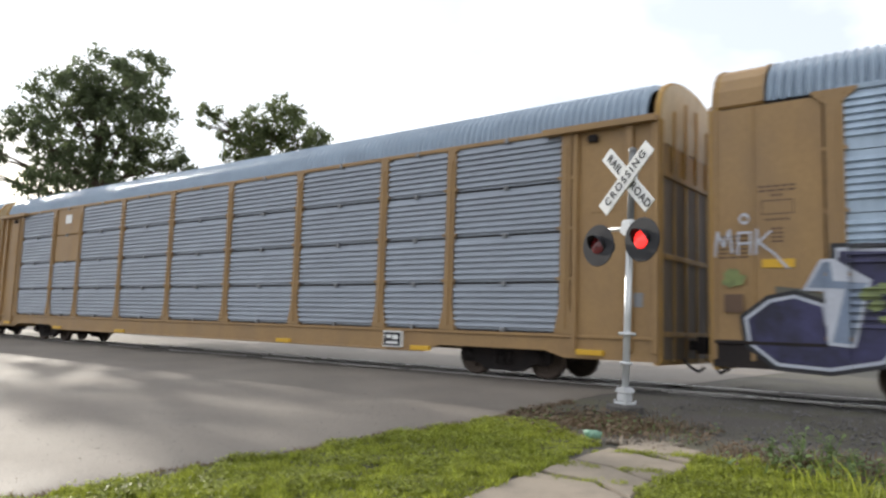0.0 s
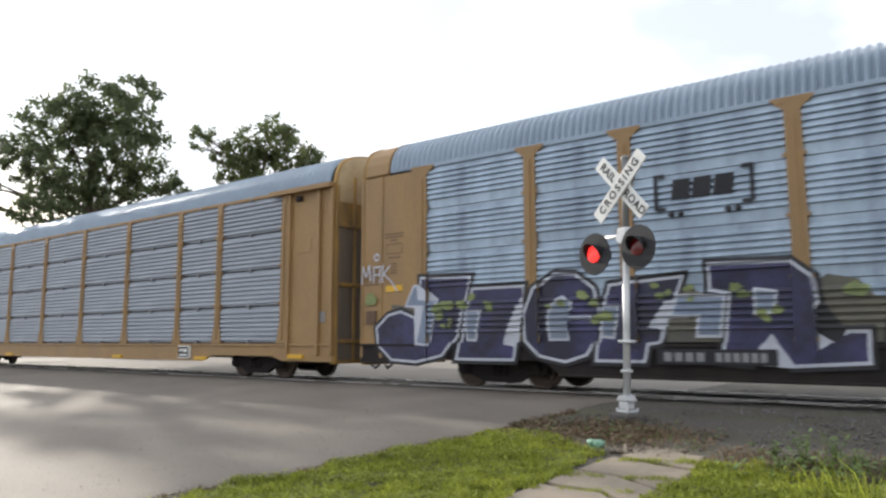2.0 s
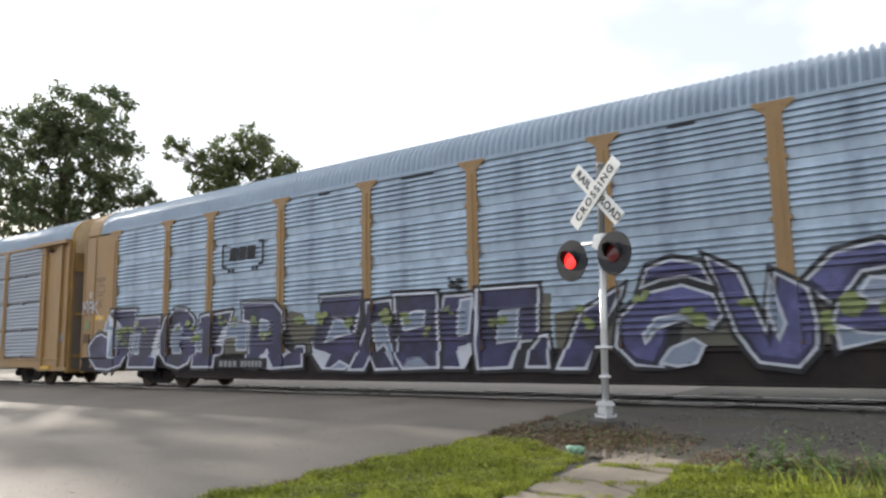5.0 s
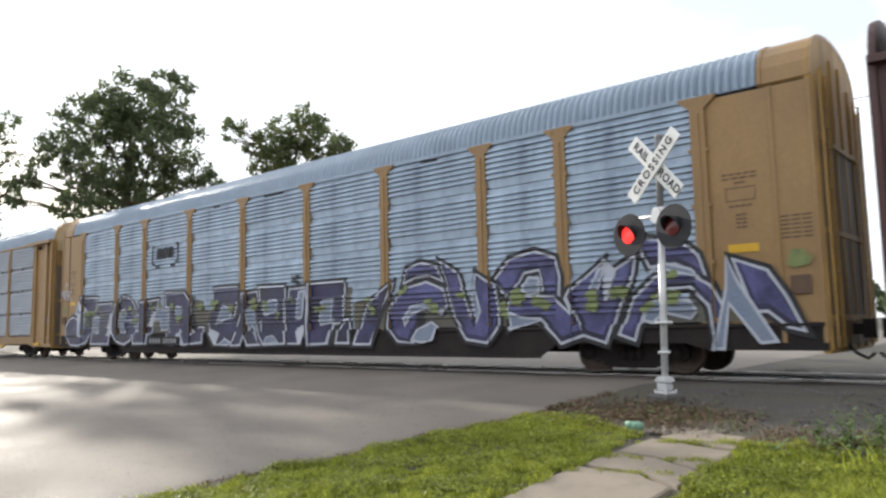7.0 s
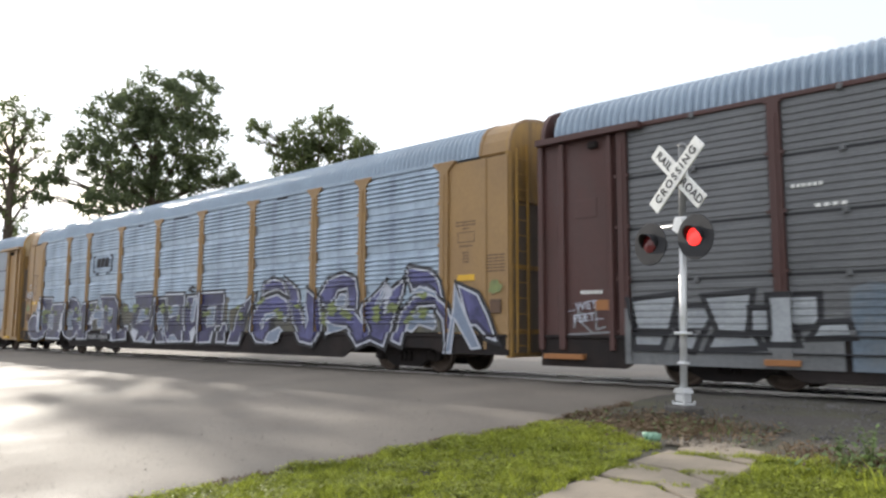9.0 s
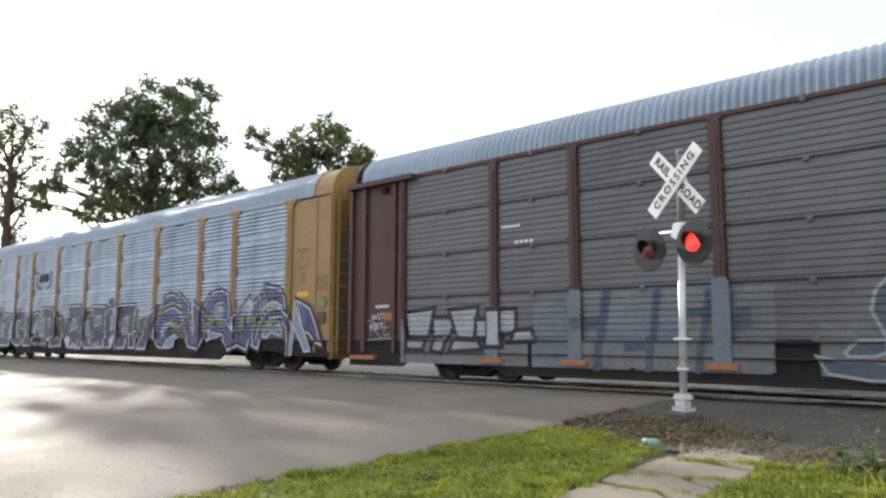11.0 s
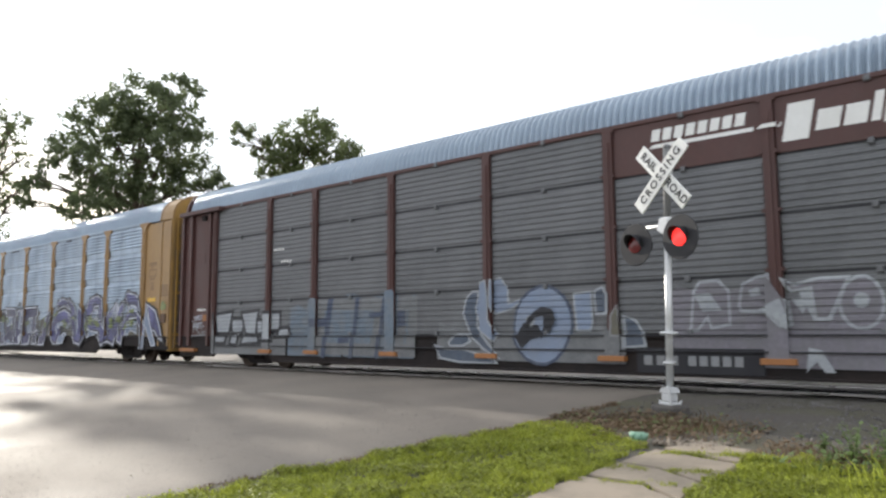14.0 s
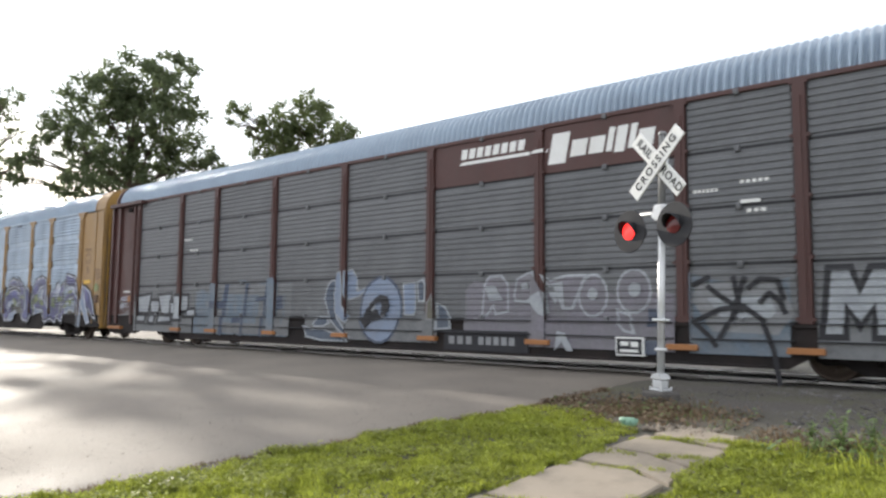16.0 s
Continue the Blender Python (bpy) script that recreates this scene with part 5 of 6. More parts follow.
letter_c(20.48, 20.74, 1.41, 1.67, SPOT, [(1, 0.48), (0.9, 0.18), (0.64, 0), (0.32, 0), (0.08, 0.2), (0, 0.52), (0.1, 0.82), (0.36, 1), (0.68, 0.98), (0.92, 0.78)])
letter_c(20.22, 20.65, 0.71, 1.20, ROSE, [(0, 1), (0.7, 0.78), (1, 0), (0.42, 0.1), (0.1, 0.4)])
letter_c(18.93, 19.35, 0.36, 0.75, SPOT, [(0.12, 1), (0.54, 0.92), (1, 0.02), (0.64, 0.02), (0.38, 0.44), (0, 0)])
letter_c(20.87, 21.16, 0.86, 1.19, BAND, [(0, 1), (1, 0.92), (0.96, 0.06), (0.02, 0)])
letter_c(20.79, 21.12, 0.36, 0.62, BAND, [(0.04, 0.98), (1, 1), (0.96, 0.06), (0, 0)])
letter_c(21.67, 23.34, 0.77, 1.66, PALE_FIELD, [(0.04, 0.96), (0.88, 1), (1, 0.38), (0.86, 0), (0.22, 0.04), (0, 0.62)])
stroke_c(21.95, 22.56, 1.16, 1.58, STROKE, [(0, 1), (0.4, 0.54), (1, 0)])
stroke_c(22.16, 22.49, 0.67, 1.74, STROKE, [(0.7, 1), (1, 0.54), (0, 0)])
stroke_c(22.35, 22.59, 0.98, 1.73, STROKE, [(1, 1), (0.3, 0.36), (0, 0)])
stroke_c(21.70, 23.12, -0.03, 1.23, STROKE, [(0, 0.78), (0.32, 0.96), (0.6, 1), (0.82, 0.82), (0.94, 0.44), (1, 0)])
stroke_c(21.70, 22.12, 0.54, 0.99, STROKE, [(0, 1), (0.72, 0.4), (1, 0)])
stroke_c(22.62, 23.20, 1.32, 1.68, STROKE, [(0, 0.54), (0.36, 1), (0.84, 0.92), (1, 0)])
stroke_c(22.81, 23.22, 1.10, 1.45, STROKE, [(0, 0.52), (0.4, 1), (0.76, 0.62), (1, 0)])
stroke_c(21.69, 22.00, 1.59, 1.74, STROKE, [(0, 0), (1, 1)])
# shade in the brown car's panel gaps, put in as black strips
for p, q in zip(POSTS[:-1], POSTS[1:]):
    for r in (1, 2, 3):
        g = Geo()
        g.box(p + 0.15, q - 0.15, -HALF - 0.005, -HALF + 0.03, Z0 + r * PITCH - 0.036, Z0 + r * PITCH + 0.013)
        part("panel_gap", g, BLACK_PAINT_AND_SHADE, car_c)
    # proud black strips draw the dark lines along the sill
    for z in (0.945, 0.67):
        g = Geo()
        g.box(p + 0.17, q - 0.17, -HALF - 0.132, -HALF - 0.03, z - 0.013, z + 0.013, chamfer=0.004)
        part("ledge", g, BLACK_PAINT_AND_SHADE, car_c)

plate("reflective_strip", car_c, 0.6, 0.52, 0.9, 0.1, ORANGE, 0.15)
plate("notice", car_c, 1.42, 1.52, 0.3, 0.2, ORANGE, 0.02)

# ---- crossing signal ----
MAST = (-4.52, 10.05, -0.10)
signal = thing("crossing_signal", "silver railway crossing signal mast with crossbuck and flashing red lights", "crossing signal", pose(*MAST, 0, 1.75, -18))
g = Geo()
g.box(-0.2, 0.2, -0.2, 0.2, -0.3, 0.09, chamfer=0.03)
part("foundation", g, OLD_FOOTING, signal, "weathered concrete foundation")
g = Geo()
g.box(-0.115, 0.115, -0.115, 0.115, 0.09, 0.125, chamfer=0.01)
g.box(-0.085, 0.085, -0.1, 0.08, 0.125, 0.26, chamfer=0.025)
g.prism([(-0.105, 0.26), (0.105, 0.26), (0.06, 0.33), (-0.06, 0.33)], "y", -0.105, 0.085)
for x in (-0.1, 0.1):
    for y in (-0.1, 0.1):
        g.tube([(x, y, 0.12), (x, y, 0.15)], 0.016, 6)
part("junction_base", g, ALUMINIUM, signal, "cast junction box base")
g = Geo()
g.tube([(0, 0, 0.25), (0, 0, 2.6)], 0.051, 20)
part("mast", g, ALUMINIUM, signal)
g = Geo()
g.tube([(0, 0, 2.6), (0, 0, 3.76)], 0.05, 20)
g.lathe([(0.0, 0.062), (0.03, 0.062), (0.05, 0.04), (0.06, 0.0)], (0, 0, 3.76), "z", 16)
part("upper_mast", g, MAST_GREY, signal, "darker weathered upper mast")
for z, r in ((1.09, 0.125), (0.67, 0.085)):
    g = Geo()
    g.lathe([(-0.02, 0.055), (-0.02, r), (0.02, r), (0.02, 0.055)], (0, 0, z), "z", 18)
    part("collar", g, ALUMINIUM, signal)


MAST_BLACK = BLACK_PAINT_AND_SHADE


def lettering(body, size, mat, parent, m, spread):
    cu = bpy.data.curves.new("letters", "FONT")
    cu.body, cu.size, cu.align_x, cu.align_y, cu.extrude, cu.offset, cu.space_character = body, size, "CENTER", "CENTER", 0.002, 0.003, spread
    tmp = new("letters", cu)
    me = bpy.data.meshes.new_from_object(tmp.evaluated_get(bpy.context.evaluated_depsgraph_get()))
    bpy.data.objects.remove(tmp)
    me.transform(m)
    me.materials.clear()
    me.materials.append(mat)
    ob = new("lettering", me)
    ob.parent = parent
    return ob


ZX = 3.33
for words, turn, y in ((("RAIL", -0.35, "ROAD", 0.36), 45, -0.085), (("CROSSING", 0.0), -45, -0.125)):
    g = Geo()
    g.box(-0.61, 0.61, -0.012, 0.012, -0.115, 0.115, chamfer=0.005)
    me = g.mesh("crossbuck_arm", WHITE)
    me.transform(Matrix.Translation((0, y, ZX)) @ pose(0, 0, 0, 0, turn, 0))
    arm = part("crossbuck_arm", me, [], signal, "white crossbuck arm with black letters")
    for word, off in zip(words[0::2], words[1::2]):
        lettering(word, 0.165, MAST_BLACK, arm, Matrix.Translation((0, y, ZX)) @ pose(0, 0, 0, 0, turn, 0) @ Matrix.Translation((off, -0.0155, 0)) @ pose(0, 0, 0, 90, 0, 0), 1.35 if off == 0 else 1.1)
g = Geo()
g.box(-0.07, 0.07, -0.1, 0.06, ZX - 0.09, ZX + 0.09, chamfer=0.01)
part("sign_bracket", g, ALUMINIUM, signal)
g = Geo()
g.tube([(-0.55, -0.02, 2.62), (0.36, -0.02, 2.62)], 0.03, 10)
g.box(-0.11, 0.11, -0.09, 0.07, 2.52, 2.74, chamfer=0.03)
g.prism([(-0.11, 2.56), (0.0, 2.5), (0.11, 2.56), (0.06, 2.72), (-0.06, 2.72)], "y", -0.1, -0.09)
part("cross_arm", g, ALUMINIUM, signal, "cast cross arm carrying the lights")
LENSES = []
for side, zc in ((-1, 2.38), (1, 2.43)):
    x = side * 0.42 - 0.1
    g = Geo()
    g.lathe([(-0.115, 0.132), (-0.115, 0.31), (-0.105, 0.318), (-0.095, 0.31), (-0.095, 0.132)], (x, 0, zc), "y", 36, smooth=False)
    head = part("light_head", g, BLACK_PAINT_AND_SHADE, signal, "round black light background")
    g = Geo()
    g.lathe([(-0.10, 0.14), (0.06, 0.15), (0.13, 0.12), (0.14, 0.0)], (x, 0, zc), "y", 24)
    g.tube([(x, 0, zc + 0.1), (x, -0.02, 2.62)], 0.03, 8)
    part("housing", g, BLACK_PAINT_AND_SHADE, head)
    g = Geo()
    k0 = len(g.v)
    n = 18
    for j in range(n + 1):
        a = radians(-15 + 210 * j / n)
        c, s = math.cos(a), math.sin(a)
        for r in (0.142, 0.150):
            g.v.append((x + r * c, -0.11, zc + r * s))
            g.v.append((x + r * c, -0.15 - 0.13 * max(0, math.sin(a * 0.86 + 0.22)), zc + r * s))
    for j in range(n):
        b = k0 + 4 * j
        for q in ((0, 1, 5, 4), (2, 6, 7, 3), (1, 3, 7, 5), (0, 4, 6, 2)):
            g.face([b + i for i in q], 0, True)
    part("hood", g, BLACK_PAINT_AND_SHADE, head)
    g = Geo()
    g.lathe([(-0.012, 0.128), (-0.02, 0.1), (-0.032, 0.05), (-0.036, 0.0)], (0, 0, 0), "y", 24, 0)
    g.lathe([(0.012, 0.128), (0.02, 0.1), (0.032, 0.05), (0.036, 0.0)], (0, 0, 0), "y", 24, 1)
    g.lathe([(-0.012, 0.128), (0.012, 0.128)], (0, 0, 0), "y", 24, 1)
    LENSES.append((part("lens", g, [LENS_ON, LENS_OFF], head, "red lens that turns to flash"), side, (x, -0.115, zc)))

for word, x, z, size in (("...WET", 1.0, 1.5, 0.22), ("FEET...", 1.12, 1.28, 0.22)):
    lettering(word, size, SILVER, car_c, Matrix.Translation((x, -HALF - 0.055, z)) @ pose(0, 0, 0, 90, -6, 0), 1.1).name = "sprayed_word"

# ---- pavement slabs ----
walkway = thing("pavement", "broken concrete pavement slabs with grass in the joints", "pavement", kind="structure")
SLABS = (((-3.62, -2.0), (-2.55, -2.0), (-2.57, -0.6), (-3.60, -0.66)), ((-3.62, -0.6), (-2.55, -0.54), (-2.57, 0.66), (-3.60, 0.62)), ((-3.62, 0.68), (-2.55, 0.72), (-2.57, 1.96), (-3.60, 1.92)), ((-3.62, 2.0), (-2.55, 2.02), (-2.57, 3.42), (-3.60, 3.36)), ((-3.60, 3.42), (-2.57, 3.48), (-2.60, 4.62), (-3.62, 4.7)),
         ((-3.62, 4.76), (-2.60, 4.68), (-2.56, 5.72), (-2.95, 5.98), (-3.60, 6.06)), ((-3.60, 6.14), (-2.95, 6.06), (-2.56, 5.8), (-2.54, 6.3), (-3.1, 6.62), (-3.58, 6.7)),
         ((-3.58, 6.78), (-3.1, 6.70), (-2.54, 6.38), (-2.58, 7.2), (-3.0, 7.32), (-3.56, 7.5)), ((-3.5, 7.6), (-2.95, 7.42), (-2.6, 7.3), (-2.7, 7.9), (-3.3, 8.1)))
for k, ring in enumerate(SLABS):
    g = Geo()
    rng = random.Random(k)
    pts = []
    for i, (x, y) in enumerate(ring):
        xn, yn = ring[(i + 1) % len(ring)]
        for f in (0.0, 0.33, 0.66):
            pts.append((x + (xn - x) * f + rng.uniform(-0.02, 0.02), y + (yn - y) * f + rng.uniform(-0.02, 0.02)))
    cx, cy = sum(p[0] for p in pts) / len(pts), sum(p[1] for p in pts) / len(pts)
    tilt = (rng.uniform(-0.012, 0.012), rng.uniform(-0.01, 0.012))

    def zt(x, y, d=0.0):
        return float(ground_z(y)) + 0.008 - d + tilt[0] * (x - cx) + tilt[1] * (y - cy)
    n = len(pts)
    g.v += [(x, y, zt(x, y, 0.12)) for x, y in pts] + [(x, y, zt(x, y, 0.014)) for x, y in pts] + [(cx + (x - cx) * 0.965, cy + (y - cy) * 0.965, zt(x, y)) for x, y in pts]
    for r in (0, n):
        for i in range(n):
            j = (i + 1) % n
            g.face((r + i, r + j, r + n + j, r + n + i))
    g.face([2 * n + i for i in range(n)])
    part("slab", g, CONCRETE, walkway)


# ---- grass and weeds ----
def blades(name, label, n, place, height, width, mat, seed, lean=0.5, category="grass", turf=0.0):
    """Many tapered blades joined; place(rng, n) gives their x and y."""
    rng = np.random.default_rng(seed)
    x, y = place(rng, n)
    n = len(x)
    a = rng.uniform(0, 2 * np.pi, n)
    lump = np.clip(0.5 + 0.3 * np.sin(x * 2.3 + 1) * np.sin(y * 1.9) + 0.35 * np.sin(x * 9.1 + 2 * np.sin(y * 3)) * np.sin(y * 8.3 + x) + 0.3 * np.sin(x * 21 + y * 5 + 3 * np.sin(y * 4)) * np.sin(y * 17 - x * 6), 0, 1.3)
    h = height * rng.uniform(0.4, 1.3, n) * (0.35 + 0.95 * lump)
    w = width * rng.uniform(0.6, 1.3, n)
    la = rng.uniform(0, 2 * np.pi, n)
    le = lean * h * rng.uniform(0.2, 1.3, n)
    z = ground_z(y) - 0.03 + turf * lump
    dx, dy = np.cos(a) * w, np.sin(a) * w
    lx, ly = np.cos(la) * le, np.sin(la) * le
    v = np.empty((n, 5, 3))
    v[:, 0] = np.stack([x - dx, y - dy, z], -1)
    v[:, 1] = np.stack([x + dx, y + dy, z], -1)
    v[:, 2] = np.stack([x + dx * 0.7 + lx * 0.35, y + dy * 0.7 + ly * 0.35, z + h * 0.6], -1)
    v[:, 3] = np.stack([x - dx * 0.7 + lx * 0.35, y - dy * 0.7 + ly * 0.35, z + h * 0.6], -1)
    v[:, 4] = np.stack([x + lx, y + ly, z + h], -1)
    f = (np.array([[0, 1, 2], [0, 2, 3], [3, 2, 4]])[None] + 5 * np.arange(n)[:, None, None]).reshape(-1, 3)
    return solid(name, rapid(name, v.reshape(-1, 3), f, [mat]), [], label, category, kind="stuff")


def in_left(rng, n):
    y = 8.5 - 7.2 * rng.uniform(0, 1, n) ** 0.8
    lo, hi = edge_x(y) + 0.06, np.interp(y, [1, 6.5, 7.6, 8.5], [-3.62, -3.6, -3.75, -4.9])
    x = lo + (hi - lo) * rng.uniform(0, 1, n)
    x = x + 0.05 * np.sin(y * 5.1) + 0.04 * np.sin(y * 11.7)
    keep = np.sin(x * 3.1 + 0.6 * y) * np.sin(y * 2.7 + 0.4) + rng.uniform(-0.6, 1.2, n) > -0.55
    return x[keep], y[keep]


def in_right(rng, n):
    x = -2.56 + 5.5 * rng.uniform(0, 1, n) ** 1.2
    top = np.interp(x, [-2.5, -2.0, -1.3, 0, 3], [7.6, 7.7, 7.35, 7.5, 7.8])
    y = top - (top - 2.0) * rng.uniform(0, 1, n) ** 1.1
    return x + 0.06 * np.sin(y * 4.7) + 0.05 * np.sin(y * 10.3), y


def in_joints(rng, n):
    k = rng.integers(0, 5, n)
    c = np.array([3.4, 4.7, 6.05, 6.62, 7.45])[k]
    x = rng.uniform(-3.62, -2.5, n)
    y = c + rng.normal(0, 0.05, n) - (x + 3.05) * np.array([0.0, -0.05, -0.35, -0.3, -0.3])[k]
    keep = rng.uniform(0, 1, n) < np.array([0.5, 0.35, 0.5, 1.0, 1.0])[k]
    return x[keep], y[keep]


blades("grass", "short green grass verge in low sun", 90000, in_left, 0.055, 0.0065, GRASS, 11, 1.0, turf=0.018)
blades("grass", "short green grass beside the pavement", 90000, in_right, 0.062, 0.0065, GRASS, 12, 1.0, turf=0.02)
blades("grass", "thin grass further along the verge", 26000, lambda r, n: (lambda x, y: (x[(x < -3.66) | (x > -2.5)], y[(x < -3.66) | (x > -2.5)]))(r.uniform(-6.3, 6.0, n), r.uniform(-6.0, 2.6, n)), 0.10, 0.008, GRASS, 20)
blades("grass", "thin grass beside the gravel", 9000, lambda r, n: (r.uniform(2.4, 7.0, n), r.uniform(2.0, 7.9, n)), 0.10, 0.008, GRASS, 24)
blades("grass", "grass tufts in the pavement joints", 9000, in_joints, 0.06, 0.005, GRASS, 13)
blades("long_grass", "taller pale grass tufts at the verge", 700, lambda r, n: (r.uniform(-1.6, 2.0, n), r.normal(7.1, 0.35, n)), 0.32, 0.006, GRASS, 14, 0.6)
blades("dry_weeds", "low reddish dry weeds round the signal", 4600, lambda r, n: (np.clip(r.normal(-4.5, 0.6, n), -5.6, -3), r.normal(8.95, 0.42, n)), 0.075, 0.006, DRY, 15, 0.9)
blades("weed_patch", "thin green weeds among dry stalks", 450, lambda r, n: (np.clip(r.normal(-4.5, 0.7, n), -5.6, -3), r.normal(8.8, 0.45, n)), 0.07, 0.007, WEED, 18, 0.9, "weeds")
blades("weed_patch", "broad-leaved weeds at the gravel's edge", 1100, lambda r, n: (r.uniform(-2.0, 2.5, n), r.normal(7.8, 0.3, n)), 0.13, 0.012, WEED, 19, 1.1, "weeds")
blades("dry_weeds", "dry stalks and litter beside the gravel", 2600, lambda r, n: (r.uniform(-2.6, 2.5, n), r.normal(8.1, 0.35, n)), 0.10, 0.007, DRY, 16, 0.9)
blades("dry_grass", "straw-coloured fringe along the road edge", 2600, lambda r, n: (lambda y: (edge_x(y) + np.abs(r.normal(0, 0.08, n)), y))(r.uniform(1.5, 10.5, n)), 0.06, 0.006, DRY, 17, 0.9)


def clover(name, label, n, place, seed, mat=GRASS, size=(0.007, 0.016), rise=(0.015, 0.06), category="clover", open_to=0.15):
    """Small flat leaves in patches."""
    rng = np.random.default_rng(seed)
    x, y = place(rng, n)
    keep = np.sin(x * 4.3 + 1.2 * np.sin(y * 3.1)) * np.sin(y * 4.9 + x) + rng.uniform(-0.5, 0.5, len(x)) > open_to
    x, y = x[keep], y[keep]
    n = len(x)
    p = np.stack([x, y, ground_z(y) + rng.uniform(*rise, n)], -1)
    a = rng.uniform(0, 6.28, n)
    s = rng.uniform(*size, n)
    u = np.stack([np.cos(a), np.sin(a), rng.uniform(-0.5, 0.5, n)], -1) * s[:, None]
    w = np.stack([-np.sin(a), np.cos(a), rng.uniform(-0.5, 0.5, n)], -1) * s[:, None]
    v = np.stack([p - u, p - w, p + u, p + w], 1).reshape(-1, 3)
    return solid(name, rapid(name, v, np.arange(4 * n).reshape(n, 4), [mat]), [], label, category, kind="stuff")


clover("clover", "patches of small clover leaves in the verge", 60000, in_left, 41, size=(0.007, 0.018), rise=(0.01, 0.05))
clover("clover", "clover leaves in the grass by the pavement", 60000, in_right, 42, size=(0.007, 0.018), rise=(0.01, 0.055))
clover("leaf_litter", "dry brown leaves and scraps round the signal", 2600, lambda r, n: (np.clip(r.normal(-4.5, 0.75, n), -5.7, -2.9), r.normal(8.85, 0.45, n)), 43, DRY, (0.012, 0.034), (-0.02, 0.05), "dead leaves", -0.3)
clover("leaf_litter", "dry brown leaves along the gravel's edge", 2200, lambda r, n: (r.uniform(-2.7, 2.5, n), r.normal(8.0, 0.35, n)), 44, DRY, (0.012, 0.032), (-0.02, 0.05), "dead leaves", -0.3)
clover("weed_leaves", "broad green weed leaves among the dry stalks", 1500, lambda r, n: (r.uniform(-2.4, 2.5, n), r.normal(7.75, 0.3, n)), 45, WEED, (0.014, 0.036), (0.0, 0.16), "weeds", -0.1)
clover("weed_leaves", "small green weeds round the signal", 500, lambda r, n: (np.clip(r.normal(-4.4, 0.7, n), -5.6, -3), r.normal(8.8, 0.4, n)), 46, WEED, (0.012, 0.03), (0.0, 0.08), "weeds", 0.1)


def weed(x, y, h, seed, flowers=False):
    rng = random.Random(seed)
    z = float(ground_z(np.array(y))) - 0.03
    plant = thing("weed_plant", "leafy green weed at the gravel's edge", "weed", pose(x, y, z), group="weeds by the gravel")
    for s in range(4):
        a, le = rng.uniform(0, 6.28), rng.uniform(0.1, 0.4) * h
        hh = h * rng.uniform(0.6, 1.0)
        p = [(0.02 * math.cos(a), 0.02 * math.sin(a), 0), (le * 0.4 * math.cos(a), le * 0.4 * math.sin(a), hh * 0.55), (le * math.cos(a), le * math.sin(a), hh)]
        g = Geo()
        g.tube(p, [0.006, 0.005, 0.003], 5)
        stem = part("stem", g, WEED, plant)
        g = Geo()
        for k in range(16):
            f = 0.2 + 0.8 * k / 15
            c = Vector(p[0]).lerp(Vector(p[1]), f * 2) if f < 0.5 else Vector(p[1]).lerp(Vector(p[2]), f * 2 - 1)
            b, L = rng.uniform(0, 6.28), rng.uniform(0.05, 0.11) * (1.2 - 0.5 * f)
            d = Vector((math.cos(b), math.sin(b), rng.uniform(-0.2, 0.6))).normalized()
            n = d.cross(Vector((0, 0, 1))).normalized() * L * 0.28
            g.poly([c, c + d * L * 0.5 + n, c + d * L, c + d * L * 0.5 - n])
        part("leaves", g, WEED, stem)


for k, (x, y, h) in enumerate(((-1.75, 7.9, 0.5), (-1.5, 8.1, 0.36), (-1.3, 7.7, 0.3), (-0.9, 7.6, 0.4), (-0.55, 7.9, 0.45), (-0.2, 7.4, 0.5), (0.3, 7.8, 0.5), (-2.1, 8.2, 0.2), (0.8, 7.5, 0.45))):
    weed(x, y, h, k)
g = Geo()
rng = random.Random(3)
for k in range(7):
    a = k * 0.9
    g.tube([(0.06 * math.cos(a), 0.05 * math.sin(a), 0.02), (0.08 * math.cos(a + 0.6), 0.06 * math.sin(a + 0.6), 0.06 + 0.02 * rng.random()), (0.02 * math.cos(a + 2), 0.02 * math.sin(a + 2), 0.085)], [0.03, 0.04, 0.02], 6)
solid("plastic_litter", g, PLASTIC, "crumpled translucent green plastic litter on the grass", "litter", at=pose(-3.90, 7.82, float(ground_z(np.array(7.82))) + 0.0))


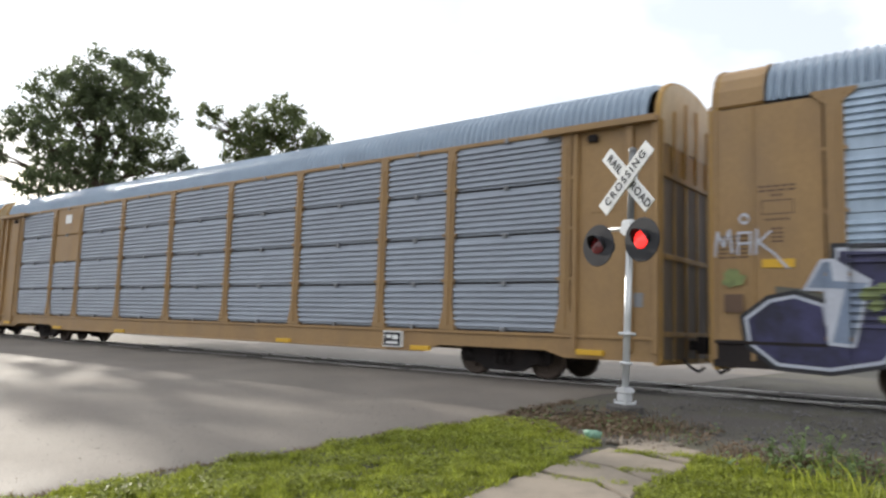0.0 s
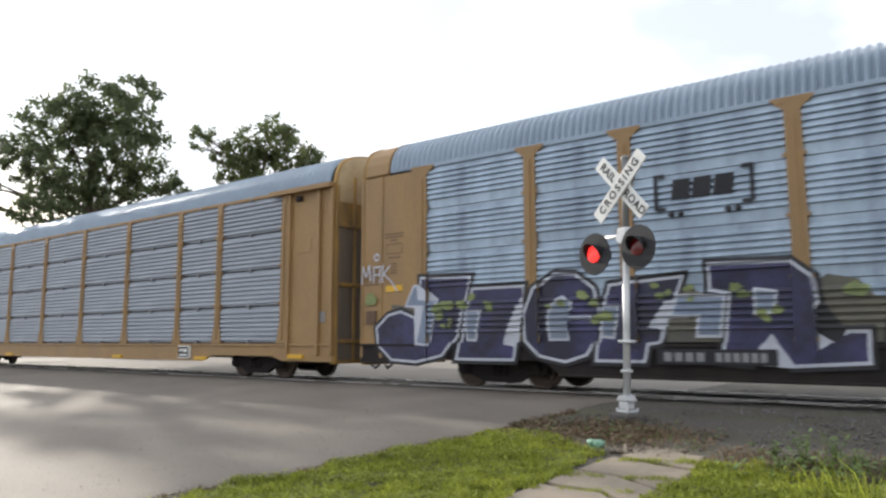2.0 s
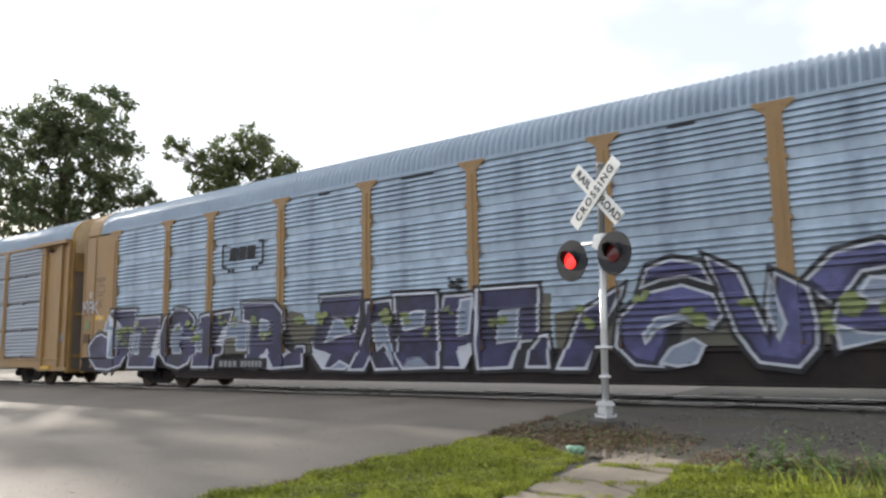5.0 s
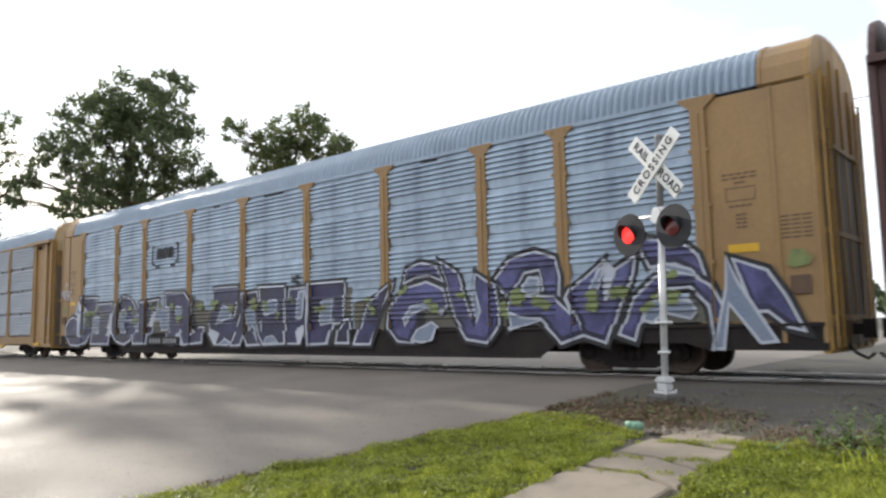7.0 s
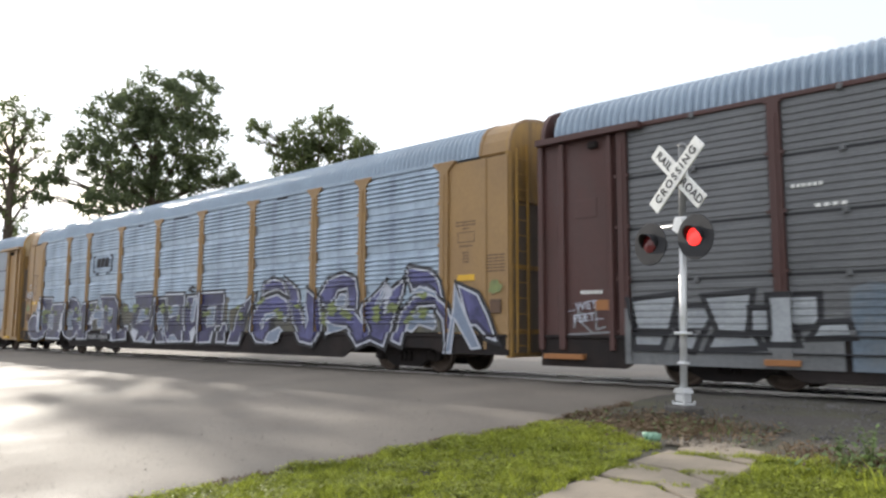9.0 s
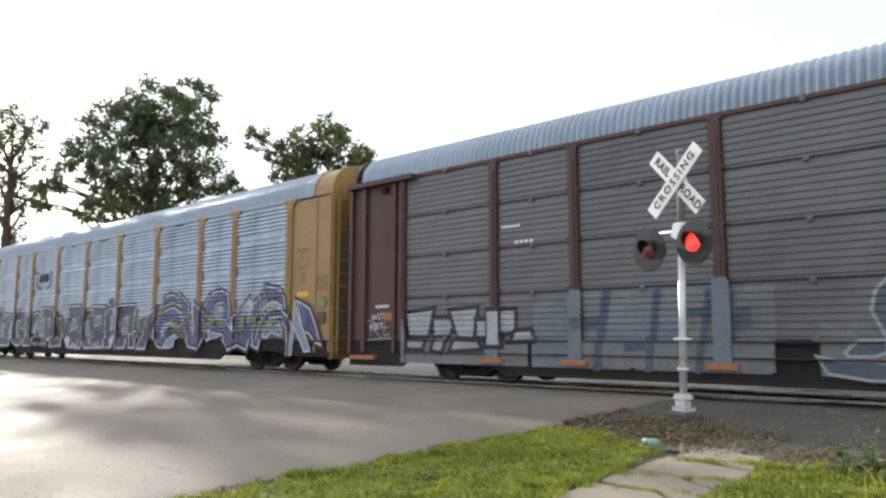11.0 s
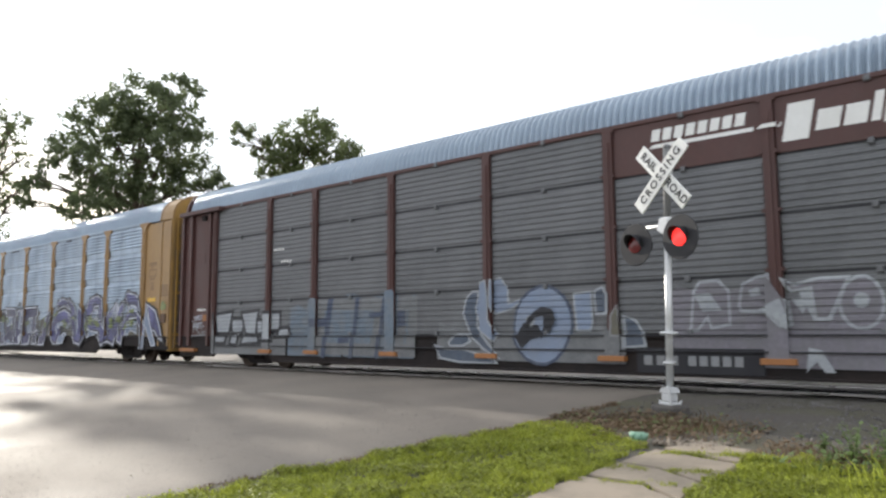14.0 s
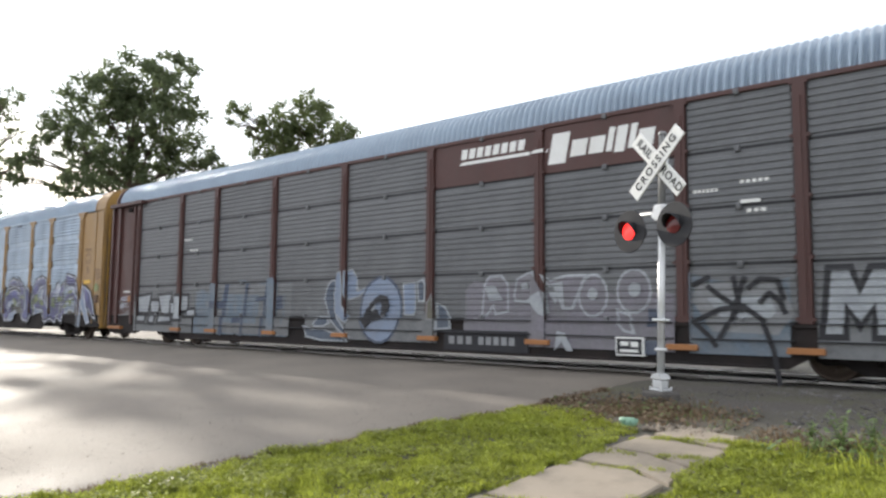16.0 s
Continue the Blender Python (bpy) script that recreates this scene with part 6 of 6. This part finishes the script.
# ---- trees ----
def tree(x, y, clumps, per, leaf, mat, seed, label, trunk=0.3, name="tree", lift=0.0):
    """clumps: (across, along, height, radius); across runs to the right as seen from the crossing."""
    rng = np.random.default_rng(seed)
    d = math.hypot(x, y)
    rx, ry = y / d, -x / d
    fx, fy = x / d, y / d
    top = thing(name, label, "tree", pose(x, y, -0.1))
    clumps = [(a, b, h + lift, r) for a, b, h, r in clumps]
    low = min(c[2] - c[3] for c in clumps)
    high = max(c[2] for c in clumps)
    g = Geo()
    mid = sum(c[0] for c in clumps) / len(clumps)
    g.tube([(0, 0, 0), (0.1, 0.05, low * 0.5), (rx * mid * 0.4, ry * mid * 0.4, low), (rx * mid, ry * mid, (low + high) / 2), (rx * mid, ry * mid, high * 0.9)], [trunk * 1.3, trunk, trunk * 0.85, trunk * 0.5, trunk * 0.15], 10)
    part("trunk", g, BARK, top)
    vs, fs = [], []
    for a, b, h, r in clumps:
        c = Vector((rx * a + fx * b, ry * a + fy * b, h))
        s = Vector((rx * mid * 0.6, ry * mid * 0.6, max(low, h - r * 1.6 - 0.8)))
        g = Geo()
        g.tube([s, s.lerp(c, 0.5) + Vector((0.1, 0.1, 0.25)), c], [trunk * 0.4, trunk * 0.22, trunk * 0.06], 6)
        for k in range(5):
            e = c + Vector(rng.normal(0, 0.55, 3)) * r
            g.tube([s.lerp(c, 0.6), s.lerp(c, 0.6).lerp(e, 0.5) + Vector((0, 0, 0.15)), e], [trunk * 0.16, trunk * 0.1, trunk * 0.03], 5)
        part("limb", g, BARK, top)
        m = int(per * r * r)
        twigs = max(6, int(7 * r * r))
        q = rng.normal(0, 1, (twigs, 3))
        q /= np.linalg.norm(q, axis=1)[:, None]
        q *= (rng.uniform(0.25, 1, twigs) ** 0.6)[:, None] * r * np.array([1, 1, 0.9])
        pick = rng.integers(0, twigs, m)
        p = np.array(c)[None] + q[pick] + rng.normal(0, 0.26, (m, 3)) * min(1.0, 0.45 + 0.25 * r)
        ax = rng.normal(0, 1, (m, 3))
        ax /= np.linalg.norm(ax, axis=1)[:, None]
        bx = np.cross(ax, rng.normal(0, 1, (m, 3)))
        bx /= np.linalg.norm(bx, axis=1)[:, None]
        L = leaf * rng.uniform(0.6, 1.3, (m, 1))
        nn = np.cross(ax, bx) * 0.18
        quad = np.stack([p - ax * L, p + bx * L * 0.45 + nn * L, p + ax * L, p - bx * L * 0.45 + nn * L], 1)
        k = sum(len(v) for v in vs)
        vs.append(quad.reshape(-1, 3))
        fs.append(k + np.arange(4 * m).reshape(m, 4))
    crown = part("crown", rapid("crown", np.concatenate(vs), np.concatenate(fs), [mat]), [], top)
    crown["kind"] = "stuff"
    return top


tree(-53.26, 25.7, ((1.1, 0.0, 18.1, 3.0), (3.2, 0.5, 19.3, 1.8), (-2.0, 0.4, 16.4, 2.8), (2.2, -0.7, 14.7, 3.2), (-1.4, 0.0, 12.8, 3.1), (4.5, 0.4, 13.0, 2.0), (1.6, 0.5, 10.2, 3.0), (-4.3, 0.0, 13.4, 1.7), (-6.3, 0.5, 11.8, 1.3), (-2.4, -0.5, 9.7, 2.4), (6.3, 0.0, 12.3, 1.0), (-6.8, 0.0, 10.2, 0.8), (4.3, 0.0, 16.3, 1.4), (6.9, 0, 11.4, 1.0), (-0.6, 0.2, 16.2, 1.6)),
     260, 0.21, LEAF, 21, "large dark green broadleaf tree beyond the tracks", 0.38, lift=0.55)
tree(-48.79, 38.4, ((0.2, 0, 17.15, 2.46), (-2.0, 0.3, 15.95, 2.09), (2.2, -0.3, 15.95, 2.09), (0.4, 0, 14.55, 2.71), (3.9, 0.2, 15.25, 1.35), (-4.9, 0, 17.25, 1.11), (-4.1, 0.3, 15.55, 0.74), (-2.4, 0, 13.95, 1.85), (-5.5, 0, 16.45, 0.5)),
     330, 0.18, LEAF_LIGHT, 22, "green broadleaf tree with a thin side branch", 0.35, lift=0.6)
tree(-67.0, 20.6, ((-0.3, 0, 18.9, 1.8), (1.3, 0, 18.2, 1.3), (-2.2, 0.2, 18.3, 1.6), (-3.6, 0, 17.0, 1.3), (2.3, 0, 15.6, 0.9), (0.6, 0, 14.2, 1.0), (1.4, 0, 11.8, 1.3), (-0.8, 0, 11.2, 1.1), (0.4, 0, 9.4, 1.2), (2.8, 0, 8.6, 0.9), (-0.6, 0.4, 16.6, 1.7), (0.9, -0.3, 16.3, 1.3), (-1.6, 0, 14.6, 1.5), (0.3, 0.3, 12.9, 1.5), (-2.6, 0, 12.6, 1.2), (2.2, 0.2, 13.0, 1.0), (-0.4, 0, 7.8, 1.5)),
     100, 0.22, LEAF_LIGHT, 23, "thin sunlit tree beyond the road", 0.42, lift=0.4)
for k, (x, y) in enumerate(((-16.5, 108), (-10.5, 112), (-22, 118))):
    tree(x, y, ((0, 0, 3.6, 1.8), (-1.6, 0, 2.9, 1.5), (1.7, 0, 2.8, 1.5), (0.4, 0, 5.0, 1.2)), 260, 0.3, LEAF, 30 + k, "small distant green tree", 0.2)

# ---- overhead cable ----
g = Geo()
g.tube([(-60 + 10 * k, 39.3, 11.5 + 0.004 * (k - 5) ** 2 * 4) for k in range(11)], 0.025, 6)
solid("cable", g, WIRE, "thin black overhead cable beyond the tracks", "cable")


# ---- what moves ----
FLASH = (0.37, 1.17, 1.87, 2.67, 3.43, 4.2, 4.97, 5.73, 6.5, 7.27, 7.97, 8.77, 9.53, 10.3, 11.07, 11.87, 12.57, 13.37, 14.07, 14.87, 15.63)


def motions():
    for car, x in ((lead_car, -33.09 - 0.78 - LEN), (car_a, -33.09), (car_b, -3.95), (car_c, 25.07)):
        walk(car, [(t, pose(x - s, TRACK_Y, 0)) for t, s in RUN])
    ts = [k * 0.1 for k in range(161)]
    dist = np.interp(ts, [t for t, s in RUN], [s for t, s in RUN])
    for ob, w in WHEELSETS:
        walk(ob, [(t, pose(w, 0, 0.425, 0, -math.degrees(d / 0.425), 0)) for t, d in zip(ts, dist)])
    # the lenses turn over to flash in turn, the right-hand one lit first
    for ob, side, (x, y, z) in LENSES:
        a = 0.0 if side > 0 else 180.0
        rows = [(0.0, pose(x, y, z, 0, 0, a))]
        for t in FLASH:
            for k, f in enumerate((0, 60, 120, 180)):
                rows.append((t - 0.0667 + k / 30, pose(x, y, z, 0, 0, a + f)))
            a += 180.0
        rows.append((16.0, pose(x, y, z, 0, 0, a)))
        walk(ob, rows)


motions()
